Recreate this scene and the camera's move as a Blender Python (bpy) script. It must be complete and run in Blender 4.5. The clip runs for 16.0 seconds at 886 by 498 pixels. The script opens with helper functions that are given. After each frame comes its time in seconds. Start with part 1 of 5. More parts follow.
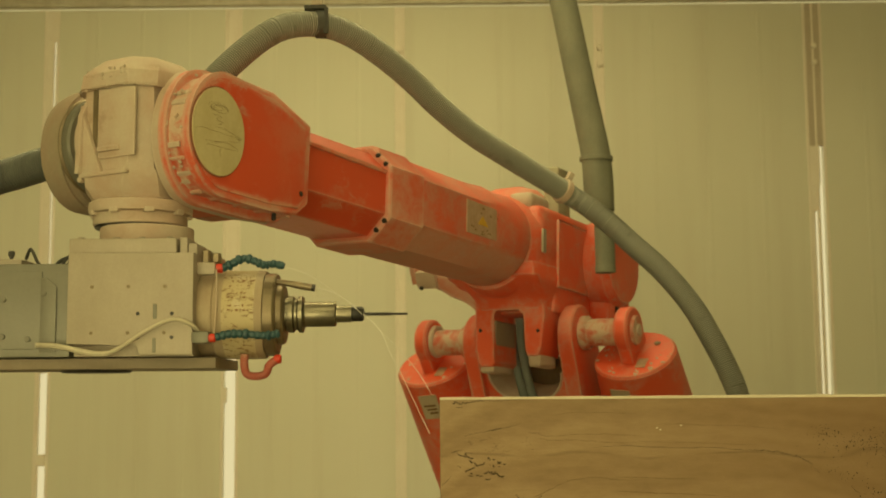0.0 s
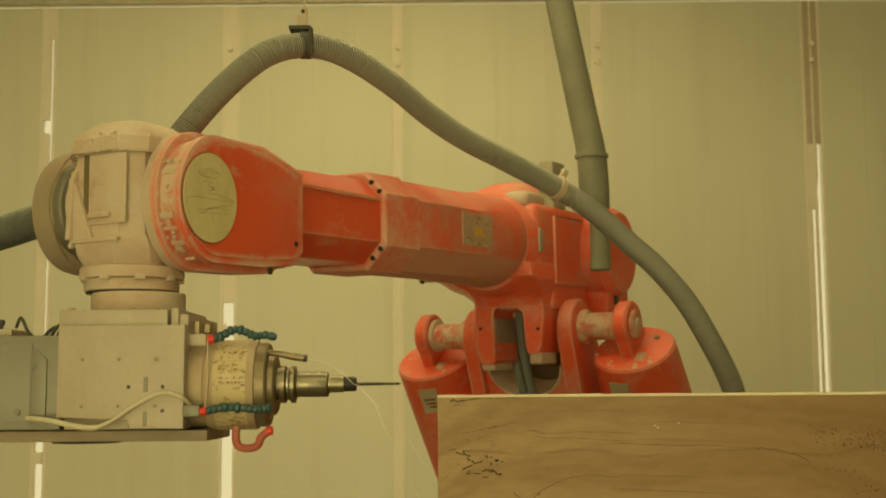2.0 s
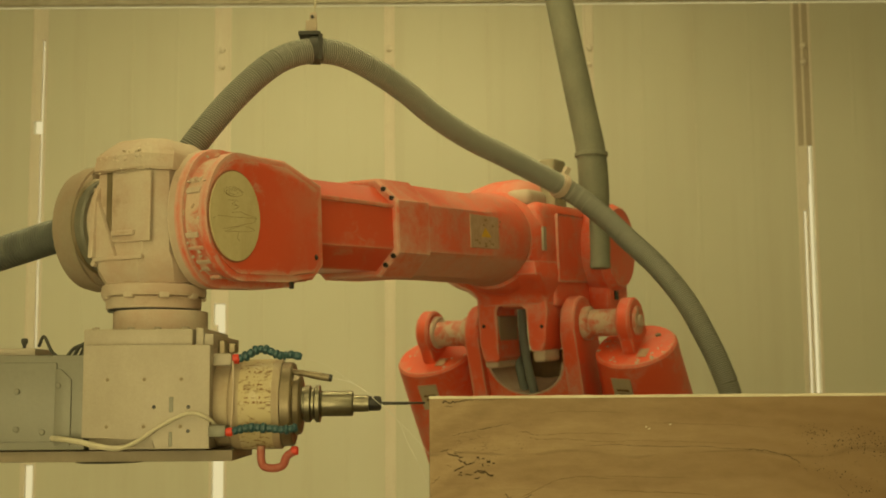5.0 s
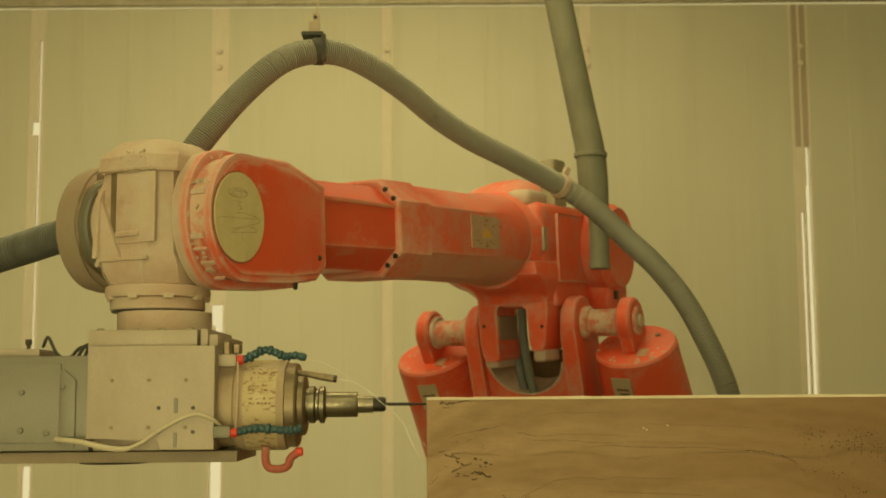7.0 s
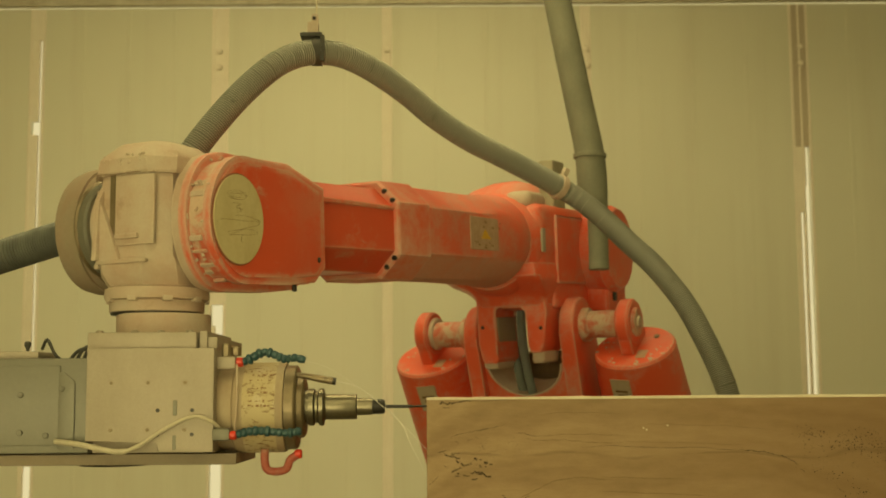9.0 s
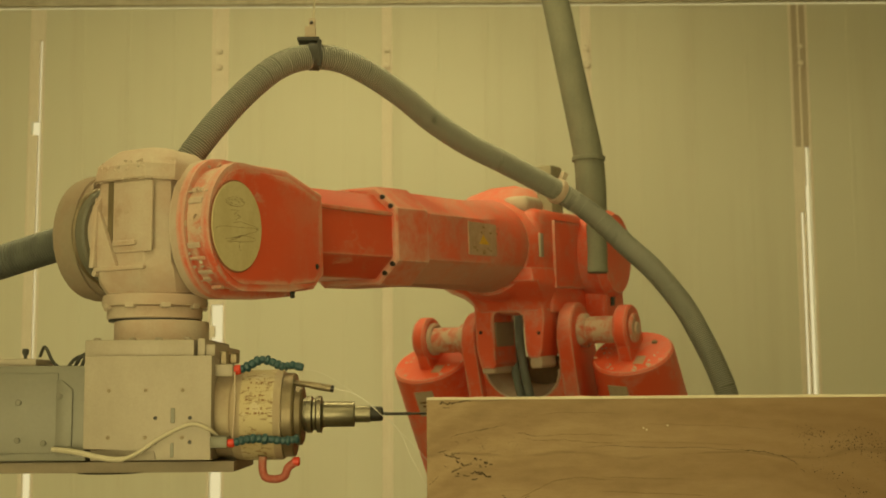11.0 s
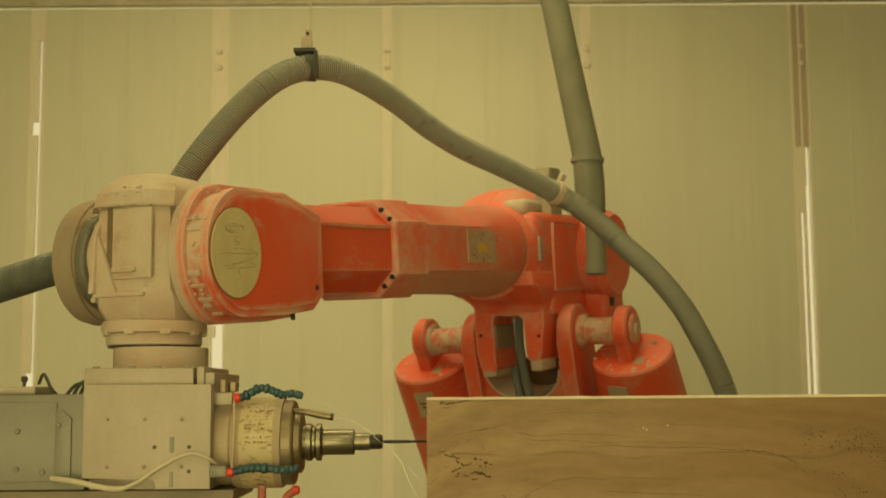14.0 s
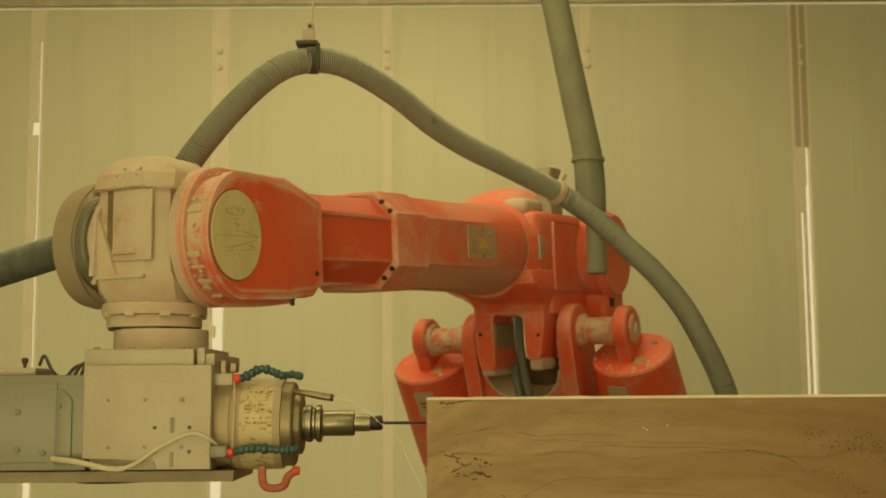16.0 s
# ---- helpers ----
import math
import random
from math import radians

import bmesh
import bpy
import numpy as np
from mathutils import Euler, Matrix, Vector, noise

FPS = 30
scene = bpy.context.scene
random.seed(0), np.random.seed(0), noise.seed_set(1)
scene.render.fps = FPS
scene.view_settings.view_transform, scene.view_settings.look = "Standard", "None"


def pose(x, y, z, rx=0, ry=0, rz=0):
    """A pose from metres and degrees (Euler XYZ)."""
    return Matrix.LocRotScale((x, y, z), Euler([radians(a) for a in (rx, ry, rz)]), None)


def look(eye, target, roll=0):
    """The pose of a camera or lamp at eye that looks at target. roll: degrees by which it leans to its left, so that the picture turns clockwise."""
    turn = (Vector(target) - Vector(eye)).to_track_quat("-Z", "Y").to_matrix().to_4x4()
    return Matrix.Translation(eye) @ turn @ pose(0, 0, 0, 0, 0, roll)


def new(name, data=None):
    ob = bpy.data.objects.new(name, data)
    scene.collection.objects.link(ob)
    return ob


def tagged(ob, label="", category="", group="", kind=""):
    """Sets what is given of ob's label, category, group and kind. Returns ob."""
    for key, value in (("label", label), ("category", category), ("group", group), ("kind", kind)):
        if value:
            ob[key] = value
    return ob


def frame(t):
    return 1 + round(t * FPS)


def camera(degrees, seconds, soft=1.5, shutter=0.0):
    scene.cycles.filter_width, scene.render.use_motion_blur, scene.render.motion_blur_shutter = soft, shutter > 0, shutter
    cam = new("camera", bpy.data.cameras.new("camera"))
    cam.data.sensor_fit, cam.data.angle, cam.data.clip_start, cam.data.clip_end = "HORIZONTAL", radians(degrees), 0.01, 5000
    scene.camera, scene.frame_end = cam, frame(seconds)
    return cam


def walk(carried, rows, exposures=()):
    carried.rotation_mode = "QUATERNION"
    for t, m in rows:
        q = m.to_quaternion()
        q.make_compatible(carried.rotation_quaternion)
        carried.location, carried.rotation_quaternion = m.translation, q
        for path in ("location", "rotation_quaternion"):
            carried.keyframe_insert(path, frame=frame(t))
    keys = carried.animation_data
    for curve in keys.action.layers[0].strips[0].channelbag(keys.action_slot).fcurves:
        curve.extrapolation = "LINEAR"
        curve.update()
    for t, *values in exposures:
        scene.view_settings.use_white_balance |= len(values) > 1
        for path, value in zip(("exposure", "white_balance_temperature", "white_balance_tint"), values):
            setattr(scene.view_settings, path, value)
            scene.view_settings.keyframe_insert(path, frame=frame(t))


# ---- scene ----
FOV = 38.74
EYE = Vector((0.0, 0.0, 1.65))
cam = camera(FOV, 16.0, soft=1.8, shutter=0.5)
cam.data.dof.use_dof = True
cam.data.dof.focus_distance = 2.3
cam.data.dof.aperture_fstop = 8.0


def aim(left, up):
    """The camera's pose, turned by a small share of its view to the left and up."""
    tilt = math.atan(259 / 2230)
    direction = Vector((-left / 2230, math.cos(tilt) + up / 2230 * -math.sin(tilt), math.sin(tilt) + up / 2230 * math.cos(tilt)))
    return look(EYE, EYE + direction * 4, -0.42)


walk(cam, [(0, aim(23, 0)), (0.5, aim(20.5, -1)), (1, aim(19.5, -1)), (1.5, aim(19.5, -3)), (2, aim(19, -4)),
           (2.5, aim(17.5, -5.5)), (3, aim(16.5, -5.5)), (3.5, aim(13.5, -4)), (4, aim(10.5, -3.5)),
           (5.2, aim(3.5, -1.5)), (6.5, aim(0, 0)), (16, aim(0, 0))])

# ---- light ----
world = bpy.data.worlds.new("world")
scene.world = world
world.use_nodes = True
sky = world.node_tree.nodes.new("ShaderNodeTexSky")
sky.sky_type, sky.sun_disc, sky.sun_elevation, sky.sun_rotation = "NISHITA", False, radians(40), radians(30)
world.node_tree.links.new(sky.outputs[0], world.node_tree.nodes["Background"].inputs[0])
world.node_tree.nodes["Background"].inputs[1].default_value = 0.1
scene.view_settings.exposure = 0.0

LAMP_COLOUR = (1.0, 0.845, 0.365)


def overhead_light(x, y, sx, sy, watts):
    data = bpy.data.lights.new("overhead_light_area", "AREA")
    data.shape, data.size, data.size_y, data.energy, data.color = "RECTANGLE", sx, sy, watts, LAMP_COLOUR
    ob = new("overhead_light_area", data)
    ob.location = (x, y, 3.66)
    return ob


overhead_light(-0.1, 0.6, 2.2, 0.5, 18)
overhead_light(-0.4, 3.1, 2.0, 0.5, 27)
# unseen, added behind the camera for more light on front faces
overhead_light(-0.7, -2.0, 3.0, 0.8, 44)
# unseen wall wash, added and tilted to lift the back wall's brightness
overhead_light(-0.3, 4.6, 2.6, 0.5, 22).rotation_euler = (radians(30), 0, 0)

# unseen fill light, added behind the camera to brighten front faces and undersides
front_fill_data = bpy.data.lights.new("front_fill_light", "AREA")
front_fill_data.shape, front_fill_data.size, front_fill_data.size_y, front_fill_data.energy, front_fill_data.color = "RECTANGLE", 2.9, 2.3, 119, LAMP_COLOUR
front_fill = new("front_fill_light", front_fill_data)
front_fill.location, front_fill.rotation_euler = (-1.0, -3.62, 1.2), (radians(90), 0, 0)


# ---- materials ----
class Nodes:
    """A short way to write node trees."""

    def __init__(self, name):
        self.mat = bpy.data.materials.new(name)
        self.mat.use_nodes = True
        self.tree = self.mat.node_tree
        self.bsdf = self.tree.nodes["Principled BSDF"]
        self.coord = self.add("ShaderNodeTexCoord")

    def add(self, kind, **sockets):
        node = self.tree.nodes.new(kind)
        for key, value in sockets.items():
            self.put(node.inputs[key.replace("_", " ")], value)
        return node

    def put(self, socket, value):
        if isinstance(value, bpy.types.NodeSocket):
            self.tree.links.new(value, socket)
        elif isinstance(value, tuple) and len(value) == 3 and socket.type == "RGBA":
            socket.default_value = (*value, 1)
        else:
            socket.default_value = value

    def noise(self, scale, detail=4.0, rough=0.55, stretch=(1, 1, 1), distort=0.0, object_space=True):
        space = self.add("ShaderNodeMapping", Vector=self.coord.outputs["Object" if object_space else "Generated"], Scale=stretch)
        node = self.add("ShaderNodeTexNoise", Vector=space.outputs[0], Scale=scale, Detail=detail, Roughness=rough, Distortion=distort)
        return node.outputs["Fac"]

    def ramp(self, value, stops):
        node = self.add("ShaderNodeValToRGB", Fac=value)
        ramp = node.color_ramp
        while len(ramp.elements) < len(stops):
            ramp.elements.new(0.5)
        for element, (pos, col) in zip(ramp.elements, stops):
            element.position = pos
            element.color = (*col, 1) if isinstance(col, tuple) else (col, col, col, 1)
        return node.outputs[0]

    def mix(self, fac, a, b, blend="MIX"):
        node = self.tree.nodes.new("ShaderNodeMix")
        node.data_type, node.blend_type = "RGBA", blend
        self.put(node.inputs[0], fac)
        self.put(node.inputs[6], a)
        self.put(node.inputs[7], b)
        return node.outputs[2]

    def math(self, op, a, b=0.0, clamp=False):
        node = self.tree.nodes.new("ShaderNodeMath")
        node.operation, node.use_clamp = op, clamp
        self.put(node.inputs[0], a)
        self.put(node.inputs[1], b)
        return node.outputs[0]

    def axis(self, i):
        node = self.add("ShaderNodeSeparateXYZ", Vector=self.coord.outputs["Object"])
        return node.outputs[i]

    def bump(self, height, strength=0.3, distance=0.002):
        node = self.add("ShaderNodeBump", Height=height, Strength=strength, Distance=distance)
        self.put(self.bsdf.inputs["Normal"], node.outputs[0])

    def edge(self, radius, low=0.90, high=0.995):
        """One at convex and concave edges, nought on flat faces."""
        bevel = self.add("ShaderNodeBevel", Radius=radius)
        bevel.samples = 6
        flat = self.add("ShaderNodeNewGeometry").outputs["Normal"]
        dot = self.tree.nodes.new("ShaderNodeVectorMath")
        dot.operation = "DOT_PRODUCT"
        self.put(dot.inputs[0], bevel.outputs[0])
        self.put(dot.inputs[1], flat)
        return self.ramp(dot.outputs["Value"], [(low, 1.0), (high, 0.0)])

    def set(self, **sockets):
        for key, value in sockets.items():
            self.put(self.bsdf.inputs[key.replace("_", " ")], value)
        return self.mat


def painted(name, paint, dust, amount, rough=0.38, worn=0.5, low=None):
    """Enamel paint with dried slurry in blotches, on worn edges and in fine runs."""
    n = Nodes(name)
    blotch = n.noise(7.0, 6, 0.62)
    runs = n.noise(24.0, 6, 0.68, (0.8, 1, 1), 0.6)
    fine = n.noise(190.0, 3)
    both = n.math("ADD", n.math("MULTIPLY", blotch, 0.65), n.math("MULTIPLY", runs, 0.45))
    edge = n.math("MULTIPLY", n.edge(0.016, 0.86), n.ramp(n.noise(20.0, 5, 0.65), [(0.41, 0.12), (0.56, worn * 1.8)]))
    mask = n.math("ADD", n.ramp(both, [(0.60 - amount, 0.05), (0.70 - amount, 0.38), (0.80 - amount * 0.6, 0.85)]), edge, True)
    crisp = n.math("MULTIPLY", n.edge(0.008, 0.93), n.ramp(n.noise(13.0, 4, 0.6), [(0.40, 0.0), (0.55, 0.95)]))
    mask = n.math("MAXIMUM", mask, crisp)
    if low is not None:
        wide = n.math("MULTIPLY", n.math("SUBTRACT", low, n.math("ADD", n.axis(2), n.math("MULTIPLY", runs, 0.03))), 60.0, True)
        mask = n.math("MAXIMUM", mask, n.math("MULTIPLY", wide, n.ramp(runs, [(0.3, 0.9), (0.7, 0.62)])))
    scrape = n.ramp(n.noise(46.0, 7, 0.72, (0.35, 1, 1), 0.8), [(0.565, 0.0), (0.60, 0.55), (0.70, 0.8)])
    mask = n.math("MAXIMUM", mask, n.math("MULTIPLY", scrape, n.ramp(blotch, [(0.50 - amount, 0.0), (0.62 - amount * 0.5, 1.0)])))
    shade = n.mix(n.noise(3.0, 2), paint, tuple(c * 0.82 for c in paint))
    dirty = n.mix(fine, dust, tuple(c * 0.72 for c in dust))
    n.bump(n.math("ADD", mask, n.math("MULTIPLY", fine, 0.3)), 0.35, 0.0012)
    return n.set(Base_Color=n.mix(mask, shade, dirty), Roughness=n.mix(mask, (rough,) * 3, (0.85,) * 3))


def dusty(name, colour, dark, metal=0.0, rough=0.7, spots=0.3, scale=9.0, grain=170.0):
    """A surface under dried stone dust, with stains."""
    n = Nodes(name)
    stain = n.noise(scale, 6, 0.65)
    streak = n.noise(scale * 3.3, 5, 0.6, (1, 1, 0.25))
    fine = n.noise(grain, 4, 0.6)
    mask = n.ramp(n.math("ADD", n.math("MULTIPLY", stain, 0.6), n.math("MULTIPLY", streak, 0.4)), [(0.5 - spots * 0.4, 0.0), (0.72, 1.0)])
    base = n.mix(mask, colour, dark)
    base = n.mix(n.math("MULTIPLY", fine, 0.35), base, tuple(c * 0.6 for c in colour))
    n.bump(fine, 0.4, 0.0009)
    return n.set(Base_Color=base, Roughness=n.ramp(fine, [(0.2, rough - 0.12), (0.8, min(1.0, rough + 0.12))]), Metallic=metal)


def plain(name, colour, rough=0.5, metal=0.0):
    n = Nodes(name)
    fine = n.noise(90.0, 4)
    return n.set(Base_Color=n.mix(fine, colour, tuple(c * 0.65 for c in colour)), Roughness=n.ramp(fine, [(0.25, max(0.03, rough - 0.1)), (0.8, rough + 0.08)]), Metallic=metal)


ORANGE = painted("orange_enamel", (0.80, 0.098, 0.034), (0.68, 0.38, 0.29), 0.075)
ORANGE_CAKED = painted("orange_enamel_caked", (0.58, 0.085, 0.034), (0.66, 0.43, 0.33), 0.20, 0.55, 0.8)
ORANGE_DUSTY = painted("orange_enamel_dusty", (0.76, 0.088, 0.030), (0.66, 0.38, 0.28), 0.10)
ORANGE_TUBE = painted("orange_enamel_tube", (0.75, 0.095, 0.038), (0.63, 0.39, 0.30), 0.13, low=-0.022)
HOOK = painted("dull_red_pipe", (0.40, 0.05, 0.03), (0.52, 0.30, 0.21), 0.06, 0.5, 0.4)
ORANGE_RIM = painted("orange_enamel_rim", (0.72, 0.10, 0.042), (0.68, 0.44, 0.34), 0.15, 0.5, 0.9)
ORANGE_CLEAN = painted("orange_enamel_wiped", (0.70, 0.072, 0.020), (0.66, 0.36, 0.26), 0.0, 0.3, 0.9)


def caked_material():
    """Dried stone slurry: pale and lumpy, paler on edges, with pinkish and brown stains."""
    n = Nodes("caked_stone_dust")
    blotch, lumps, fine = n.noise(8.0, 6, 0.65), n.noise(48.0, 5, 0.6), n.noise(260.0, 3)
    base = n.mix(n.ramp(blotch, [(0.40, 0.0), (0.60, 1.0)]), (0.565, 0.49, 0.395), (0.51, 0.385, 0.30))
    base = n.mix(n.ramp(n.noise(15.0, 6, 0.7), [(0.60, 0.0), (0.74, 0.6)]), base, (0.30, 0.22, 0.14))
    base = n.mix(n.math("MULTIPLY", fine, 0.3), base, (0.36, 0.28, 0.19))
    base = n.mix(n.math("MULTIPLY", n.edge(0.006, 0.84), n.ramp(n.noise(30.0, 4, 0.6), [(0.4, 0.0), (0.65, 0.6)])), base, (0.76, 0.68, 0.55))
    n.bump(n.math("ADD", n.math("MULTIPLY", lumps, 1.8), n.math("MULTIPLY", fine, 0.35)), 0.45, 0.003)
    return n.set(Base_Color=base, Roughness=0.9)


CAKED = caked_material()


def crusted_material():
    """Orange paint under broken crusts of pale slurry with hard edges and a pink film between."""
    n = Nodes("crusted_orange_enamel")
    crust = n.ramp(n.noise(22.0, 6, 0.66, (1, 1, 1), 0.4), [(0.42, 0.0), (0.56, 0.85)])
    film = n.ramp(n.noise(9.0, 5, 0.6), [(0.35, 0.15), (0.65, 0.75)])
    fine = n.noise(220.0, 3)
    base = n.mix(film, (0.55, 0.075, 0.03), (0.62, 0.33, 0.25))
    base = n.mix(crust, base, n.mix(fine, (0.66, 0.56, 0.43), (0.50, 0.40, 0.29)))
    n.bump(n.math("ADD", crust, n.math("MULTIPLY", fine, 0.3)), 0.7, 0.003)
    return n.set(Base_Color=base, Roughness=n.mix(crust, (0.5,) * 3, (0.9,) * 3))


CRUSTED = crusted_material()
PRONG = dusty("brown_dust_film", (0.33, 0.285, 0.205), (0.34, 0.225, 0.165), 0, 0.85, 0.4, 11, 120)
GREYDUST = dusty("grey_dust_film", (0.44, 0.41, 0.30), (0.32, 0.29, 0.20), 0, 0.8, 0.4, 14, 120)
DIRT = dusty("brown_dirt", (0.20, 0.135, 0.075), (0.10, 0.07, 0.04), 0, 0.85, 0.4, 14, 150)
COVER = dusty("yellowed_cover", (0.60, 0.52, 0.30), (0.47, 0.38, 0.19), 0, 0.6, 0.2, 14)
ALUMINIUM = dusty("milled_aluminium", (0.44, 0.385, 0.31), (0.345, 0.295, 0.225), 0.15, 0.5, 0.3, 8, 260)
BASE_PLATE = dusty("brown_stained_aluminium", (0.29, 0.24, 0.17), (0.21, 0.16, 0.11), 0.1, 0.6, 0.35, 7, 200)
SHEET = dusty("dull_sheet_metal", (0.20, 0.195, 0.155), (0.155, 0.148, 0.115), 0.15, 0.42, 0.35, 3, 140)
SPINDLE = dusty("stained_spindle_housing", (0.50, 0.415, 0.28), (0.35, 0.245, 0.17), 0.05, 0.6, 0.45, 13)
BRONZE = dusty("oily_bronze_steel", (0.27, 0.215, 0.135), (0.15, 0.115, 0.07), 0.5, 0.42, 0.3, 20)
STEEL = plain("bright_tool_steel", (0.27, 0.245, 0.18), 0.42, 1.0)


def print_material():
    """Yellowed paint with broken rust-brown print and pale limescale."""
    n = Nodes("smeared_print")
    wide, broken, fine = n.noise(16.0, 4, 0.6), n.noise(75.0, 6, 0.72, (0.7, 1, 1.5), 1.0), n.noise(260.0, 3)
    base = n.mix(wide, (0.56, 0.475, 0.25), (0.46, 0.37, 0.26))
    base = n.mix(n.ramp(n.noise(30.0, 5, 0.65), [(0.52, 0.0), (0.68, 0.7)]), base, (0.60, 0.53, 0.40))
    mark = n.math("MULTIPLY", n.ramp(broken, [(0.53, 0.0), (0.60, 0.9)]), n.ramp(n.noise(24.0, 3, 0.5, (0.6, 1, 1)), [(0.40, 0.0), (0.50, 1.0)]))
    base = n.mix(mark, base, (0.17, 0.075, 0.032))
    n.bump(fine, 0.3, 0.0006)
    return n.set(Base_Color=base, Roughness=0.55)


PRINT = print_material()
BLACK = plain("black_steel", (0.035, 0.033, 0.03), 0.45, 0.3)
RUBBER = plain("dark_rubber", (0.07, 0.07, 0.06), 0.7)
GREYRUB = dusty("grey_cable_sleeve", (0.22, 0.25, 0.24), (0.14, 0.16, 0.15), 0, 0.7)


def hose_material():
    n = Nodes("grey_corrugated_hose")
    fine = n.noise(140.0, 4)
    place = n.add("ShaderNodeNewGeometry").outputs["Position"]
    grime = n.add("ShaderNodeTexNoise", Vector=place, Scale=26.0, Detail=5.0, Roughness=0.65).outputs["Fac"]
    wide = n.add("ShaderNodeTexNoise", Vector=place, Scale=6.0, Detail=3.0).outputs["Fac"]
    base = n.mix(wide, (0.44, 0.43, 0.37), (0.32, 0.33, 0.29))
    base = n.mix(n.ramp(grime, [(0.60, 0.0), (0.70, 0.75)]), base, (0.07, 0.08, 0.075))
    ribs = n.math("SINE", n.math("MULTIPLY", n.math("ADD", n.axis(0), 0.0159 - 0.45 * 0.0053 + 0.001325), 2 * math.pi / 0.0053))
    # rib shade painted in: groove bottoms darker, crests paler
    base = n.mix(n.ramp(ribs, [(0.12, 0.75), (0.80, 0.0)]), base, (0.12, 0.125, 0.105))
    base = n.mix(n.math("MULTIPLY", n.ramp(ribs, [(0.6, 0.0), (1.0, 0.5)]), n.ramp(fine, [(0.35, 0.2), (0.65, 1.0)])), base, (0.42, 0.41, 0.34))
    n.bump(fine, 0.2, 0.0006)
    return n.set(Base_Color=base, Roughness=0.62)


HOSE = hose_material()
HOSE_DARK = dusty("dark_corrugated_hose", (0.15, 0.16, 0.14), (0.05, 0.055, 0.05), 0, 0.55, 0.3, 12)
SLEEVE = dusty("woven_grey_sleeve", (0.22, 0.22, 0.165), (0.14, 0.145, 0.105), 0, 0.8, 0.3, 9)
TEAL = dusty("teal_plastic", (0.014, 0.070, 0.092), (0.07, 0.12, 0.125), 0, 0.45, 0.06, 34, 300)
RED = plain("red_plastic", (0.75, 0.05, 0.02), 0.4)
WHITE_CABLE = plain("pale_cable", (0.66, 0.60, 0.46), 0.5)
STICKER = dusty("pale_sticker", (0.52, 0.44, 0.31), (0.42, 0.31, 0.21), 0, 0.7, 0.4, 30)
LABEL = dusty("worn_sticker", (0.56, 0.39, 0.28), (0.38, 0.22, 0.13), 0, 0.7, 0.5, 40)
PRINT_INK = plain("brown_smeared_print", (0.30, 0.165, 0.075), 0.7)
INK = plain("dark_ink", (0.20, 0.11, 0.055), 0.7)
YELLOW = plain("warning_yellow", (0.75, 0.42, 0.03), 0.5)
RAIL = dusty("pale_steel_rail", (0.66, 0.62, 0.52), (0.45, 0.4, 0.3), 0.1, 0.6)
JOINT = dusty("pale_joint_profile", (0.93, 0.86, 0.76), (0.85, 0.76, 0.66), 0, 0.6, 0.3, 5)
TAPE = dusty("brown_sealant", (0.62, 0.54, 0.43), (0.50, 0.41, 0.32), 0, 0.7, 0.4, 6)
FLOOR = dusty("dusty_concrete", (0.33, 0.30, 0.245), (0.25, 0.225, 0.18), 0, 0.85, 0.3, 2, 60)
CAST = dusty("cast_iron_base", (0.30, 0.10, 0.05), (0.2, 0.1, 0.06), 0, 0.7)


def wall_material():
    n = Nodes("cream_panel")
    big = n.noise(0.9, 4, 0.6)
    streak = n.noise(5.0, 5, 0.6, (1, 1, 0.06))
    fine = n.noise(120.0, 2)
    base = n.mix(big, (0.74, 0.73, 0.62), (0.67, 0.65, 0.53))
    base = n.mix(n.ramp(streak, [(0.5, 0.0), (0.75, 0.4)]), base, (0.58, 0.53, 0.43))
    n.bump(fine, 0.1, 0.001)
    return n.set(Base_Color=base, Roughness=n.ramp(streak, [(0.3, 0.38), (0.8, 0.6)]))


WALL = wall_material()


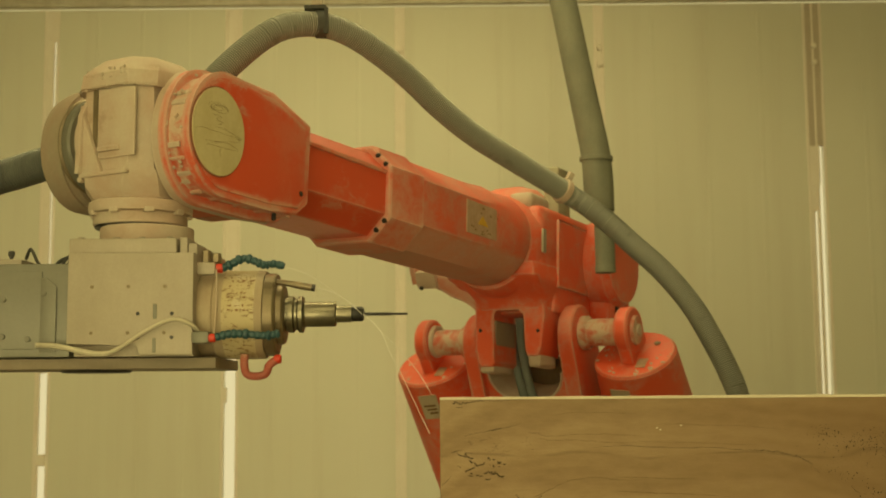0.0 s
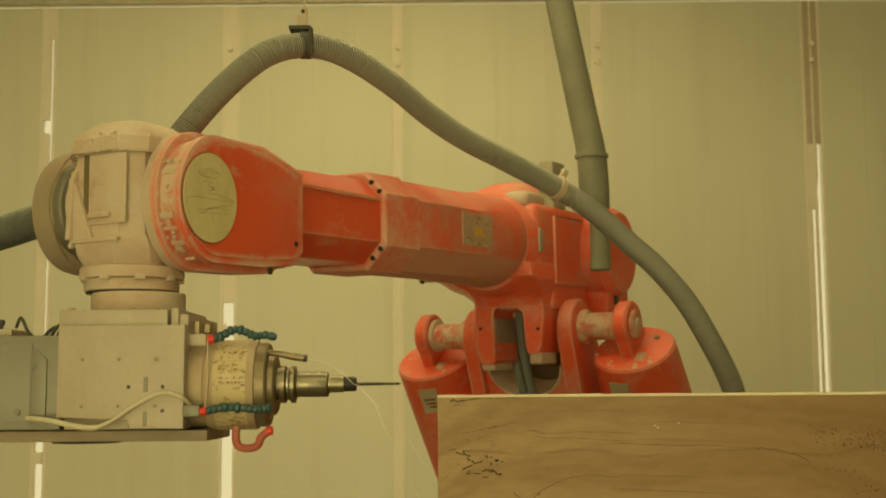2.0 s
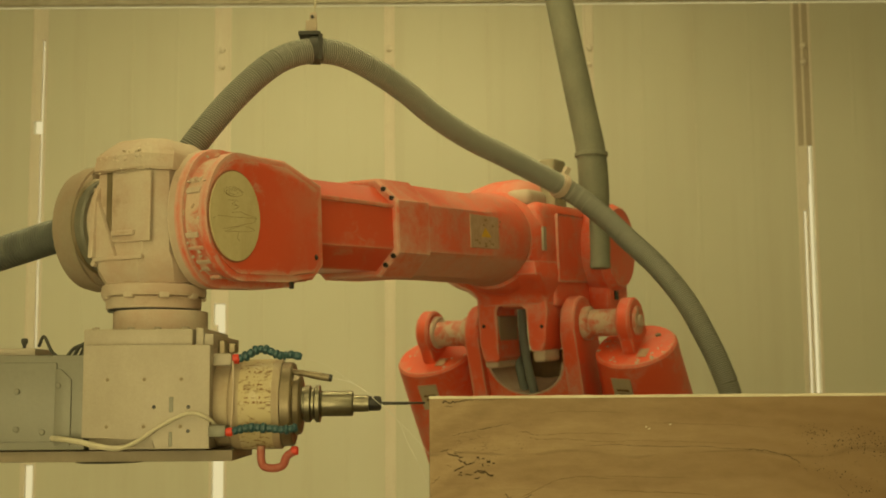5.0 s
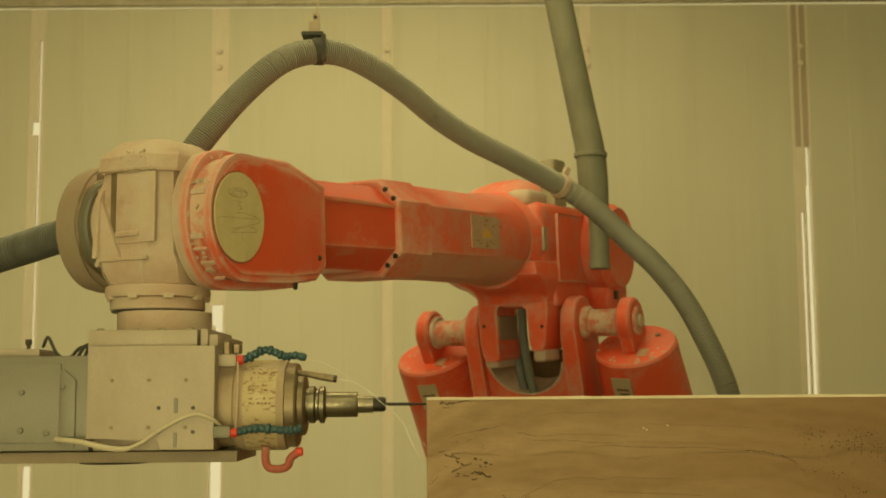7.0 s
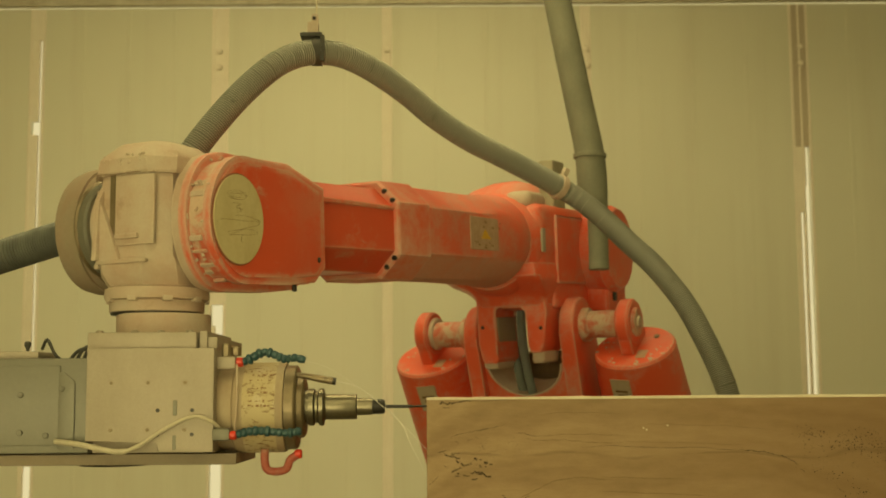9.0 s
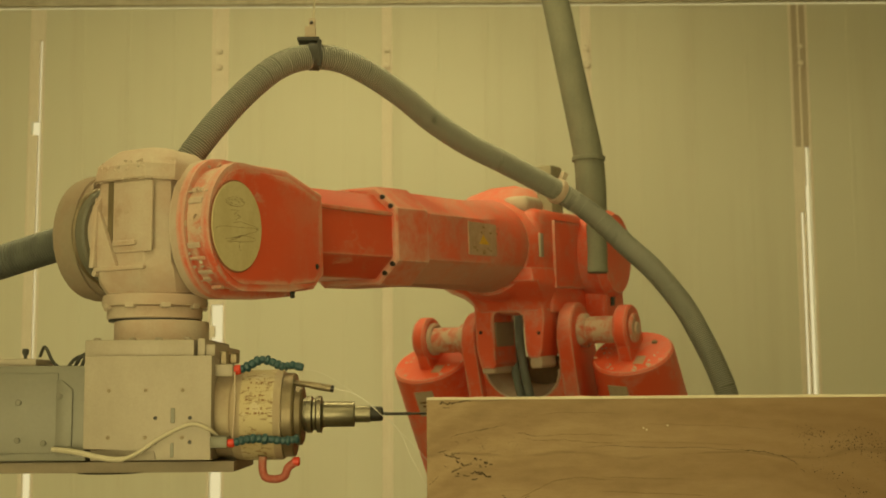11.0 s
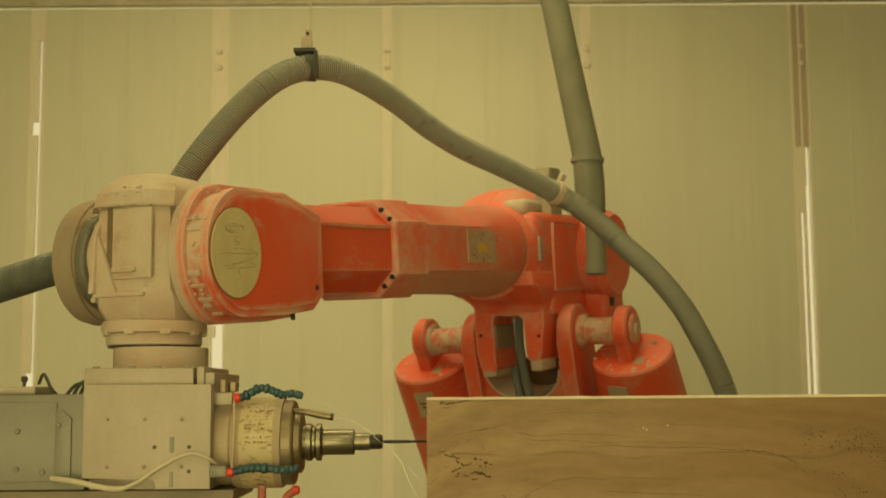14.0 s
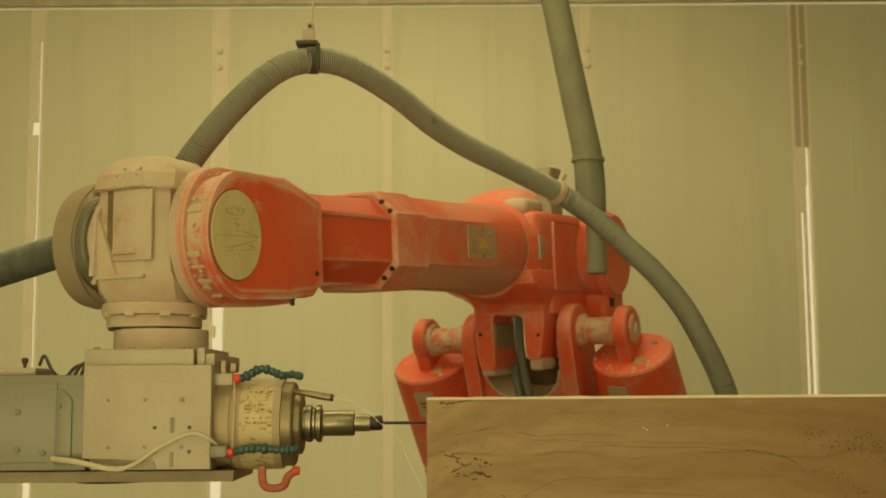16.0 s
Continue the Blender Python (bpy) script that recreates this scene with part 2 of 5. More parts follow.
def stone_material():
    """Tan sandstone with long wavy bands, pits in two clusters and dark hairline cracks."""
    n = Nodes("banded_sandstone")
    warp = n.noise(2.6, 3, 0.5, (1.0, 1.0, 2.2))
    z = n.axis(2)
    x = n.axis(0)
    mid = n.math("MULTIPLY", n.math("SUBTRACT", x, 0.38), 1.3)
    bent = n.math("ADD", z, n.math("POWER", n.math("ABSOLUTE", mid), 4.0))
    bands = n.math("SINE", n.math("ADD", n.math("MULTIPLY", bent, 62.0), n.math("MULTIPLY", warp, 11.0)))
    bands2 = n.math("SINE", n.math("ADD", n.math("MULTIPLY", bent, 190.0), n.math("MULTIPLY", warp, 34.0)))
    fine = n.noise(26.0, 6, 0.68, (0.6, 1, 1.7))
    grit = n.noise(420.0, 3)
    level = n.math("ADD", n.math("MULTIPLY", bands, 0.15), n.math("ADD", n.math("MULTIPLY", bands2, 0.07), fine))
    base = n.ramp(level, [(0.2, (0.245, 0.168, 0.094)), (0.5, (0.325, 0.228, 0.132)), (0.85, (0.41, 0.30, 0.18))])
    # fall-off of light towards the right, painted into the stone colour
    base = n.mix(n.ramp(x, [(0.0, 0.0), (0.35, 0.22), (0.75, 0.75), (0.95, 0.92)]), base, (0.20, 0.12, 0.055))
    streaks = n.noise(20.0, 6, 0.7, (0.4, 1, 3.2), 0.4)
    base = n.mix(n.ramp(streaks, [(0.5, 0.0), (0.75, 0.25)]), base, (0.23, 0.145, 0.068))
    base = n.mix(n.math("MULTIPLY", grit, 0.35), base, (0.2, 0.12, 0.05))

    def cluster(cx, cz, rx, rz):
        a = n.math("DIVIDE", n.math("SUBTRACT", x, cx), rx)
        b = n.math("DIVIDE", n.math("SUBTRACT", z, cz), rz)
        away = n.math("ADD", n.math("MULTIPLY", a, a), n.math("MULTIPLY", b, b))
        return n.math("SUBTRACT", 1.0, away, True)

    pits = n.ramp(n.noise(95.0, 3, 0.5, (0.7, 1, 1.9), 1.2), [(0.60, 0.0), (0.66, 1.0)])
    pits2 = n.ramp(n.noise(230.0, 4, 0.65, (1, 1, 1.3), 0.6), [(0.56, 0.0), (0.64, 1.0)])
    left = n.ramp(cluster(0.075, -0.085, 0.055, 0.034), [(0.25, 0.0), (0.6, 1.0)])
    right = n.ramp(cluster(0.715, -0.09, 0.12, 0.062), [(0.1, 0.0), (0.7, 1.0)])
    hole = n.math("ADD", n.math("MULTIPLY", n.math("MULTIPLY", pits, left), 0.25), n.math("MULTIPLY", n.math("MULTIPLY", pits2, right), n.ramp(n.noise(17.0, 3, 0.6, (0.5, 1, 1.5)), [(0.45, 0.0), (0.7, 0.45)])), True)
    vein = n.math("ABSOLUTE", n.math("SUBTRACT", n.math("ADD", z, n.math("MULTIPLY", warp, 0.12)), -0.03))
    crack = n.math("MULTIPLY", n.ramp(vein, [(0.0, 0.35), (0.004, 0.0)]), n.ramp(n.noise(9.0, 3, 0.5), [(0.42, 0.0), (0.55, 0.8)]))
    dark = n.math("MAXIMUM", hole, crack)
    n.bump(n.math("SUBTRACT", n.math("ADD", n.math("MULTIPLY", grit, 0.15), n.math("MULTIPLY", streaks, -0.5)), dark), 0.9, 0.003)
    return n.set(Base_Color=n.mix(dark, base, (0.075, 0.045, 0.022)), Roughness=0.85)


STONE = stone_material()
CRACK = plain("dark_crack", (0.065, 0.042, 0.022), 0.9)
VEIN = plain("brown_vein", (0.265, 0.178, 0.090), 0.9)
CHALK = dusty("chalky_edge", (0.74, 0.68, 0.54), (0.6, 0.5, 0.36), 0, 0.9)


def daylight_material():
    n = Nodes("daylight_outside")
    n.set(Base_Color=(0, 0, 0), Emission_Color=(1.0, 0.86, 0.45), Emission_Strength=0.75)
    return n.mat


def water_material():
    n = Nodes("coolant_water")
    return n.set(Base_Color=(0.95, 0.93, 0.85), Roughness=0.12, Transmission_Weight=0.15, IOR=1.33)


DAYLIGHT = daylight_material()
WATER = water_material()


# ---- mesh tools ----
def finish(bm, sharp=32):
    bmesh.ops.recalc_face_normals(bm, faces=bm.faces)
    for face in bm.faces:
        face.smooth = True
    for edge in bm.edges:
        edge.smooth = len(edge.link_faces) == 2 and edge.calc_face_angle(0) < radians(sharp)
    return bm


def part(name, bm, material, parent=None, label="", m=None):
    finish(bm)
    mesh = bpy.data.meshes.new(name)
    bm.to_mesh(mesh)
    bm.free()
    mesh.materials.append(material)
    ob = new(name, mesh)
    ob.parent = parent
    if m is not None:
        ob.matrix_basis = m
    if label:
        ob["label"] = label
    return ob


def box(x0, x1, y0, y1, z0, z1, bevel=0.004, segs=2, bm=None):
    bm = bm or bmesh.new()
    verts = [bm.verts.new((x, y, z)) for x in (x0, x1) for y in (y0, y1) for z in (z0, z1)]
    faces = [bm.faces.new([verts[i] for i in f]) for f in ((0, 1, 3, 2), (4, 6, 7, 5), (0, 4, 5, 1), (2, 3, 7, 6), (0, 2, 6, 4), (1, 5, 7, 3))]
    if bevel:
        edges = list({e for f in faces for e in f.edges})
        bmesh.ops.bevel(bm, geom=edges, offset=bevel, segments=segs, affect="EDGES", profile=0.6)
    return bm


AXES = {"x": lambda a, b, h: (h, a, b), "y": lambda a, b, h: (a, h, b), "z": lambda a, b, h: (a, b, h)}


def lathe(profile, axis="x", centre=(0, 0, 0), segs=40, bm=None):
    """Turns (radius, height) pairs round an axis; ends are closed."""
    bm = bm or bmesh.new()
    rings = []
    for radius, h in profile:
        ring = []
        for i in range(segs):
            a = 2 * math.pi * i / segs
            ring.append(bm.verts.new(Vector(AXES[axis](radius * math.cos(a), radius * math.sin(a), h)) + Vector(centre)))
        rings.append(ring)
    for one, two in zip(rings, rings[1:]):
        for i in range(segs):
            bm.faces.new((one[i], one[(i + 1) % segs], two[(i + 1) % segs], two[i]))
    bm.faces.new(rings[0])
    bm.faces.new(rings[-1])
    return bm


def disc(radius, h0, h1, axis="x", centre=(0, 0, 0), segs=32, bevel=0.002, bm=None):
    b = min(bevel, (h1 - h0) / 3, radius / 3)
    return lathe([(radius - b, h0), (radius, h0 + b), (radius, h1 - b), (radius - b, h1)], axis, centre, segs, bm)


def prism(outline, h0, h1, axis="y", bevel=0.004, segs=2, bm=None):
    """An outline in the plane across an axis, given depth."""
    bm = bm or bmesh.new()
    low = [bm.verts.new(AXES[axis](a, b, h0)) for a, b in outline]
    high = [bm.verts.new(AXES[axis](a, b, h1)) for a, b in outline]
    k = len(outline)
    faces = [bm.faces.new(low), bm.faces.new(high)]
    rim = [e for f in faces for e in f.edges]
    for i in range(k):
        bm.faces.new((low[i], low[(i + 1) % k], high[(i + 1) % k], high[i]))
    if bevel:
        bmesh.ops.bevel(bm, geom=rim, offset=bevel, segments=segs, affect="EDGES", profile=0.6)
    return bm


def arc(cx, cy, r, a0, a1, k):
    return [(cx + r * math.cos(radians(a0 + (a1 - a0) * i / k)), cy + r * math.sin(radians(a0 + (a1 - a0) * i / k))) for i in range(k + 1)]


def loft(sections, bm=None):
    """Joins closed sections of equal count, each a list of points; ends are closed."""
    bm = bm or bmesh.new()
    rings = [[bm.verts.new(p) for p in s] for s in sections]
    k = len(rings[0])
    for one, two in zip(rings, rings[1:]):
        for i in range(k):
            bm.faces.new((one[i], one[(i + 1) % k], two[(i + 1) % k], two[i]))
    bm.faces.new(rings[0])
    bm.faces.new(rings[-1])
    return bm


def smooth_path(points, k=8):
    """A Catmull-Rom line through the points."""
    p = [Vector(q) for q in points]
    p = [2 * p[0] - p[1], *p, 2 * p[-1] - p[-2]]
    out = []
    for a, b, c, d in zip(p, p[1:], p[2:], p[3:]):
        for i in range(k):
            t = i / k
            out.append(0.5 * (2 * b + (c - a) * t + (2 * a - 5 * b + 4 * c - d) * t * t + (3 * b - a - 3 * c + d) * t ** 3))
    return [*out, p[-2]]


def sweep(points, radius, segs=12, k=8, bm=None, flat=1.0):
    """A tube along a smooth line. radius: a number, or a function of the share of the way."""
    path = smooth_path(points, k)
    size = radius if callable(radius) else lambda s: radius
    sections, side = [], None
    for i, q in enumerate(path):
        ahead = (path[min(i + 1, len(path) - 1)] - path[max(i - 1, 0)]).normalized()
        if side is None:
            side = ahead.orthogonal().normalized()
        side = (side - ahead * side.dot(ahead)).normalized()
        up = ahead.cross(side)
        r = size(i / (len(path) - 1))
        sections.append([q + side * r * math.cos(2 * math.pi * j / segs) + up * r * flat * math.sin(2 * math.pi * j / segs) for j in range(segs)])
    return loft(sections, bm)


# ---- the booth ----
WALL_Y = 6.6
GAPS = {-2.168: 0.029, -1.187: 0.034, 1.917: 0.040}
SEAMS = (-4.16, -3.22, -2.168, -1.187, -0.293, 0.774, 1.917, 2.98, 4.10)


def structure(name, bm, material, label, category):
    return tagged(part(name, bm, material), label, category, kind="structure")


def build_booth():
    structure("floor", box(-4.4, 4.4, -4.3, 7.0, -0.1, 0.0, 0), FLOOR, "dusty grey concrete floor", "floor")
    structure("ceiling", box(-4.2, 4.2, -3.6, 6.9, 3.80, 3.9, 0), WALL, "cream panelled ceiling of the milling booth", "ceiling")
    structure("wall_west", box(-4.3, -4.2, -3.6, 6.9, 0, 3.8, 0), WALL, "cream sandwich panel side wall", "wall")
    structure("wall_east", box(4.2, 4.3, -3.6, 6.9, 0, 3.8, 0), WALL, "cream sandwich panel side wall", "wall")
    # opening and glowing sheet outside are made up for the fill light
    south = box(-4.2, -2.5, -3.7, -3.6, 0, 3.8, 0)
    box(0.5, 4.2, -3.7, -3.6, 0, 3.8, 0, 2, south)
    box(-2.5, 0.5, -3.7, -3.6, 2.4, 3.8, 0, 2, south)
    structure("wall_south", south, WALL, "cream sandwich panel wall with an added opening for fill light", "wall")
    structure("backdrop", box(-4.4, 4.4, -4.3, -4.25, 0, 3.9, 0), DAYLIGHT, "added glowing sheet outside the front opening", "backdrop")
    wall = structure("wall_north", box(-4.2, 4.2, WALL_Y + 0.01, WALL_Y + 0.08, 0, 0.12, 0), RAIL, "cream sandwich panel wall with bright joints", "wall")
    for a, b in zip(SEAMS, SEAMS[1:]):
        bm = box(a + GAPS.get(a, 0.016), b - GAPS.get(b, 0.016), WALL_Y, WALL_Y + 0.06, 0.0, 3.732, 0.004, 1)
        ribs = 4
        for j in range(1, ribs):
            x = a + (b - a) * j / ribs
            box(x - 0.010, x + 0.010, WALL_Y - 0.0025, WALL_Y + 0.001, 0.01, 3.72, 0.0012, 1, bm)
        part("panel", bm, WALL, wall)
    for x in SEAMS[1:-1]:
        # lips of the joint profile on both panels, and a bar between wide slits
        g = GAPS.get(x, 0.016)
        for s in (-1, 1):
            part("joint_lip", box(x + s * (g + 0.004) - 0.008, x + s * (g + 0.004) + 0.008, WALL_Y - 0.004, WALL_Y + 0.003, 0, 3.732, 0.002, 1), JOINT, wall)
        if g > 0.036:
            part("joint_bar", box(x - 0.008, x + 0.008, WALL_Y - 0.004, WALL_Y + 0.01, 0, 3.732, 0.003, 1), JOINT, wall)
    rail = structure("trim", box(-4.2, 4.2, WALL_Y - 0.05, WALL_Y - 0.004, 3.737, 3.80, 0.008), RAIL, "pale steel rail along the top of the wall", "trim")
    structure("backdrop", box(-4.4, 4.4, WALL_Y + 0.25, WALL_Y + 0.26, 0, 3.9, 0), DAYLIGHT, "daylight outside behind the panel joints", "backdrop")
    return wall


def build_seals(wall):
    """Strips of sealant that close most of the joints, leaving bright slits."""
    spans = {-2.168: [(0, 1.30, 0.2), (1.30, 1.36, 0.9), (1.36, 1.78, 0.15), (1.78, 2.3, 0.72), (2.3, 3.045, 0.74), (3.115, 3.56, 0.74), (3.56, 3.73, 1.0)],
             -1.187: [(2.13, 3.73, 1.0), (1.96, 2.02, 0.35), (1.62, 1.70, 0.25)],
             -0.293: [(0, 3.73, 1.0)],
             0.774: [(0, 3.73, 1.0)],
             1.917: [(2.95, 3.73, 1.0), (2.74, 2.95, 0.7), (2.60, 2.74, 0.45), (1.2, 2.60, 0.22)]}
    for x, runs in spans.items():
        g = GAPS.get(x, 0.016)
        for z0, z1, cover in runs:
            wide = 2 * (g - 0.003) * cover
            part("seal", box(x - g + 0.003, x - g + 0.003 + wide, WALL_Y - 0.003, WALL_Y + 0.02, z0, z1, 0.003, 1), TAPE if cover == 1.0 and x > 1.9 else JOINT, wall)


def build_clips(wall):
    """Small pale clips across the joints near the top, and an added unseen beam."""
    for x in SEAMS[3:-1]:
        for z in (3.49, 3.40):
            part("joint_clip", disc(0.016, WALL_Y - 0.034, WALL_Y - 0.013, "y", (x, 0, z), 14, 0.006), JOINT, wall, "small pale clip on the joint")
    # unseen beam placed to throw a diagonal shadow on the upper right wall
    structure("shadow_beam", box(1.10, 1.30, 3.2, 5.5, 3.54, 3.80, 0.01), RAIL, "unseen beam added to shade the upper wall", "beam")


# ---- the robot's poses ----
# wrist centre (t, x, z) at 2.40 m; elbow axis (t, x, y, z)
WRIST = [(0, -0.6073, 2.1568), (0.5, -0.6156, 2.1112), (1, -0.6145, 2.0842), (1.5, -0.6171, 2.0625), (2, -0.6166, 2.0273),
         (2.2, -0.6166, 1.996), (2.3, -0.6155, 1.9946), (2.4, -0.593, 1.9946), (2.5, -0.5746, 1.9946), (3, -0.5663, 1.9946), (4, -0.5643, 1.9946), (6.5, -0.5461, 1.9951), (8, -0.5441, 1.9951),
         (8.5, -0.5441, 1.9941), (9, -0.5461, 1.991), (11.5, -0.5503, 1.9734), (12.5, -0.5503, 1.9558), (14, -0.5503, 1.9288), (14.5, -0.5503, 1.935), (15.5, -0.5503, 1.9537), (16, -0.5503, 1.962)]
ELBOW = [(0, 0.2141, 3.8813, 1.8445), (0.5, 0.2169, 3.8845, 1.8473), (1, 0.2189, 3.8893, 1.8519), (1.5, 0.2198, 3.8906, 1.8528), (2, 0.2218, 3.8948, 1.8565), (2.2, 0.228, 3.9000, 1.864),
         (2.5, 0.2463, 3.9088, 1.8678), (3, 0.2482, 3.9124, 1.8697), (4, 0.2500, 3.9125, 1.8697), (6.5, 0.2625, 3.9160, 1.8761), (8.5, 0.2626, 3.9171, 1.8753),
         (9, 0.2591, 3.9178, 1.8718), (11.5, 0.2513, 3.9196, 1.8517), (16, 0.2514, 3.9204, 1.8517)]
TIMES = [0, 0.25, 0.5, 0.75, 1, 1.25, 1.5, 1.75, 2, 2.1, 2.2, 2.3, 2.4, 2.5, 2.75, 3, 3.5, 4, 5.2, 6.5, 8, 8.5, 9, 9.7, 10.5, 11.5, 12, 12.5, 13, 13.5, 14, 14.2, 14.5, 15, 15.5, 16]
REACH, RISE = 1.7076, 0.225


def between(table, t):
    times = [row[0] for row in table]
    return Vector([float(np.interp(t, times, [row[i] for row in table])) for i in range(1, len(table[0]))])


def wrist_at(t):
    x, z = between(WRIST, t)
    return Vector((x, 2.40, z))


def elbow_at(t):
    return between(ELBOW, t)


def axes(u, v, w, origin):
    m = Matrix((u, v, w)).transposed().to_4x4()
    m.translation = origin
    return m


def forearm_at(t):
    """Local x runs along the forearm to the wrist, y to its side, z up."""
    wrist, span = wrist_at(t), wrist_at(t) - elbow_at(t)
    flat = Vector((span.x, span.y, 0))
    pitch = math.atan2(span.z, flat.length) - math.atan2(RISE, REACH)
    ahead = flat.normalized()
    side = Vector((-ahead.y, ahead.x, 0))
    u = ahead * math.cos(pitch) + Vector((0, 0, math.sin(pitch)))
    return axes(u, side, u.cross(side), wrist)


def wrist_pose(t):
    span = wrist_at(t) - elbow_at(t)
    ahead = Vector((span.x, span.y, 0)).normalized()
    return axes(ahead, Vector((-ahead.y, ahead.x, 0)), Vector((0, 0, 1)), wrist_at(t))


def upright_at(t, lean):
    """A pose at the elbow axis: x level along the arm, leaned back by an angle."""
    span = wrist_at(t) - elbow_at(t)
    ahead = Vector((span.x, span.y, 0)).normalized()
    side = Vector((-ahead.y, ahead.x, 0))
    w = ahead * math.sin(lean) + Vector((0, 0, math.cos(lean)))
    return axes(side.cross(w), side, w, elbow_at(t))


SHOULDER = Vector((0.42, 4.215, 0.886))


def lower_lean(t):
    e = elbow_at(t) - SHOULDER
    return math.atan2(math.hypot(e.x, e.y), e.z)


# ---- the robot ----
def octagon(u, hy, hz, c, lift=0.0):
    """A chamfered section across the forearm."""
    return [Vector((u, y, z + lift)) for y, z in ((hy, -hz + c), (hy, hz - c), (hy - c, hz), (-hy + c, hz), (-hy, hz - c), (-hy, -hz + c), (-hy + c, -hz), (hy - c, -hz))]


def round_section(u, r, k=24, lift=0.0, squash=1.0):
    return [Vector((u, r * math.cos(2 * math.pi * i / k), r * squash * math.sin(2 * math.pi * i / k) + lift)) for i in range(k)]


def soft_section(u, hy, hz, c, k=24, lift=0.0):
    """An octagon with many points, so that it can turn into a round one."""
    eight = octagon(u, hy, hz, c, lift)
    out = []
    for a, b in zip(eight, eight[1:] + eight[:1]):
        out += [a, a.lerp(b, 1 / 3), a.lerp(b, 2 / 3)]
    return out[2:] + out[:2]


def plate_outline(grow=0.0, squash=0.87):
    """The side view of a wrist fork prong: a round end and a tapered shank."""
    r = 0.121 + grow
    pts = [(-0.03 + (x + 0.03) * squash, z) for x, z in arc(-0.03, -0.013, r, -95, 92, 22)]
    pts += [(-0.175, 0.107 + grow), (-0.302 - grow, 0.068 + grow), (-0.300 - grow, -0.098 - grow), (-0.262, -0.128 - grow), (-0.17, -0.134 - grow)]
    return pts


def bolt(parent, x, y, z, axis="y", r=0.007, h=0.006, material=None, name="bolt"):
    return part(name, disc(r, -h, h, axis, (x, y, z), 6, 0.001), material or CAKED, parent)


def dust_lump(parent, x, y, z, size, material=None):
    """A small uneven lump of dried slurry, half sunk into its support."""
    bm = bmesh.new()
    bmesh.ops.create_icosphere(bm, subdivisions=1, radius=size)
    stretch = [random.uniform(0.5, 1.3) for _ in range(3)]
    for v in bm.verts:
        v.co = Vector((x, y, z)) + Vector([c * k * random.uniform(0.75, 1.25) for c, k in zip(v.co, stretch)])
    return part("dust_lump", bm, material or CAKED, parent)


def oval(rx, rz, y0, y1):
    return prism([(rx * math.cos(i * math.pi / 24) - 0.002, rz * math.sin(i * math.pi / 24) - 0.014) for i in range(48)], y0, y1, "y", 0.001)


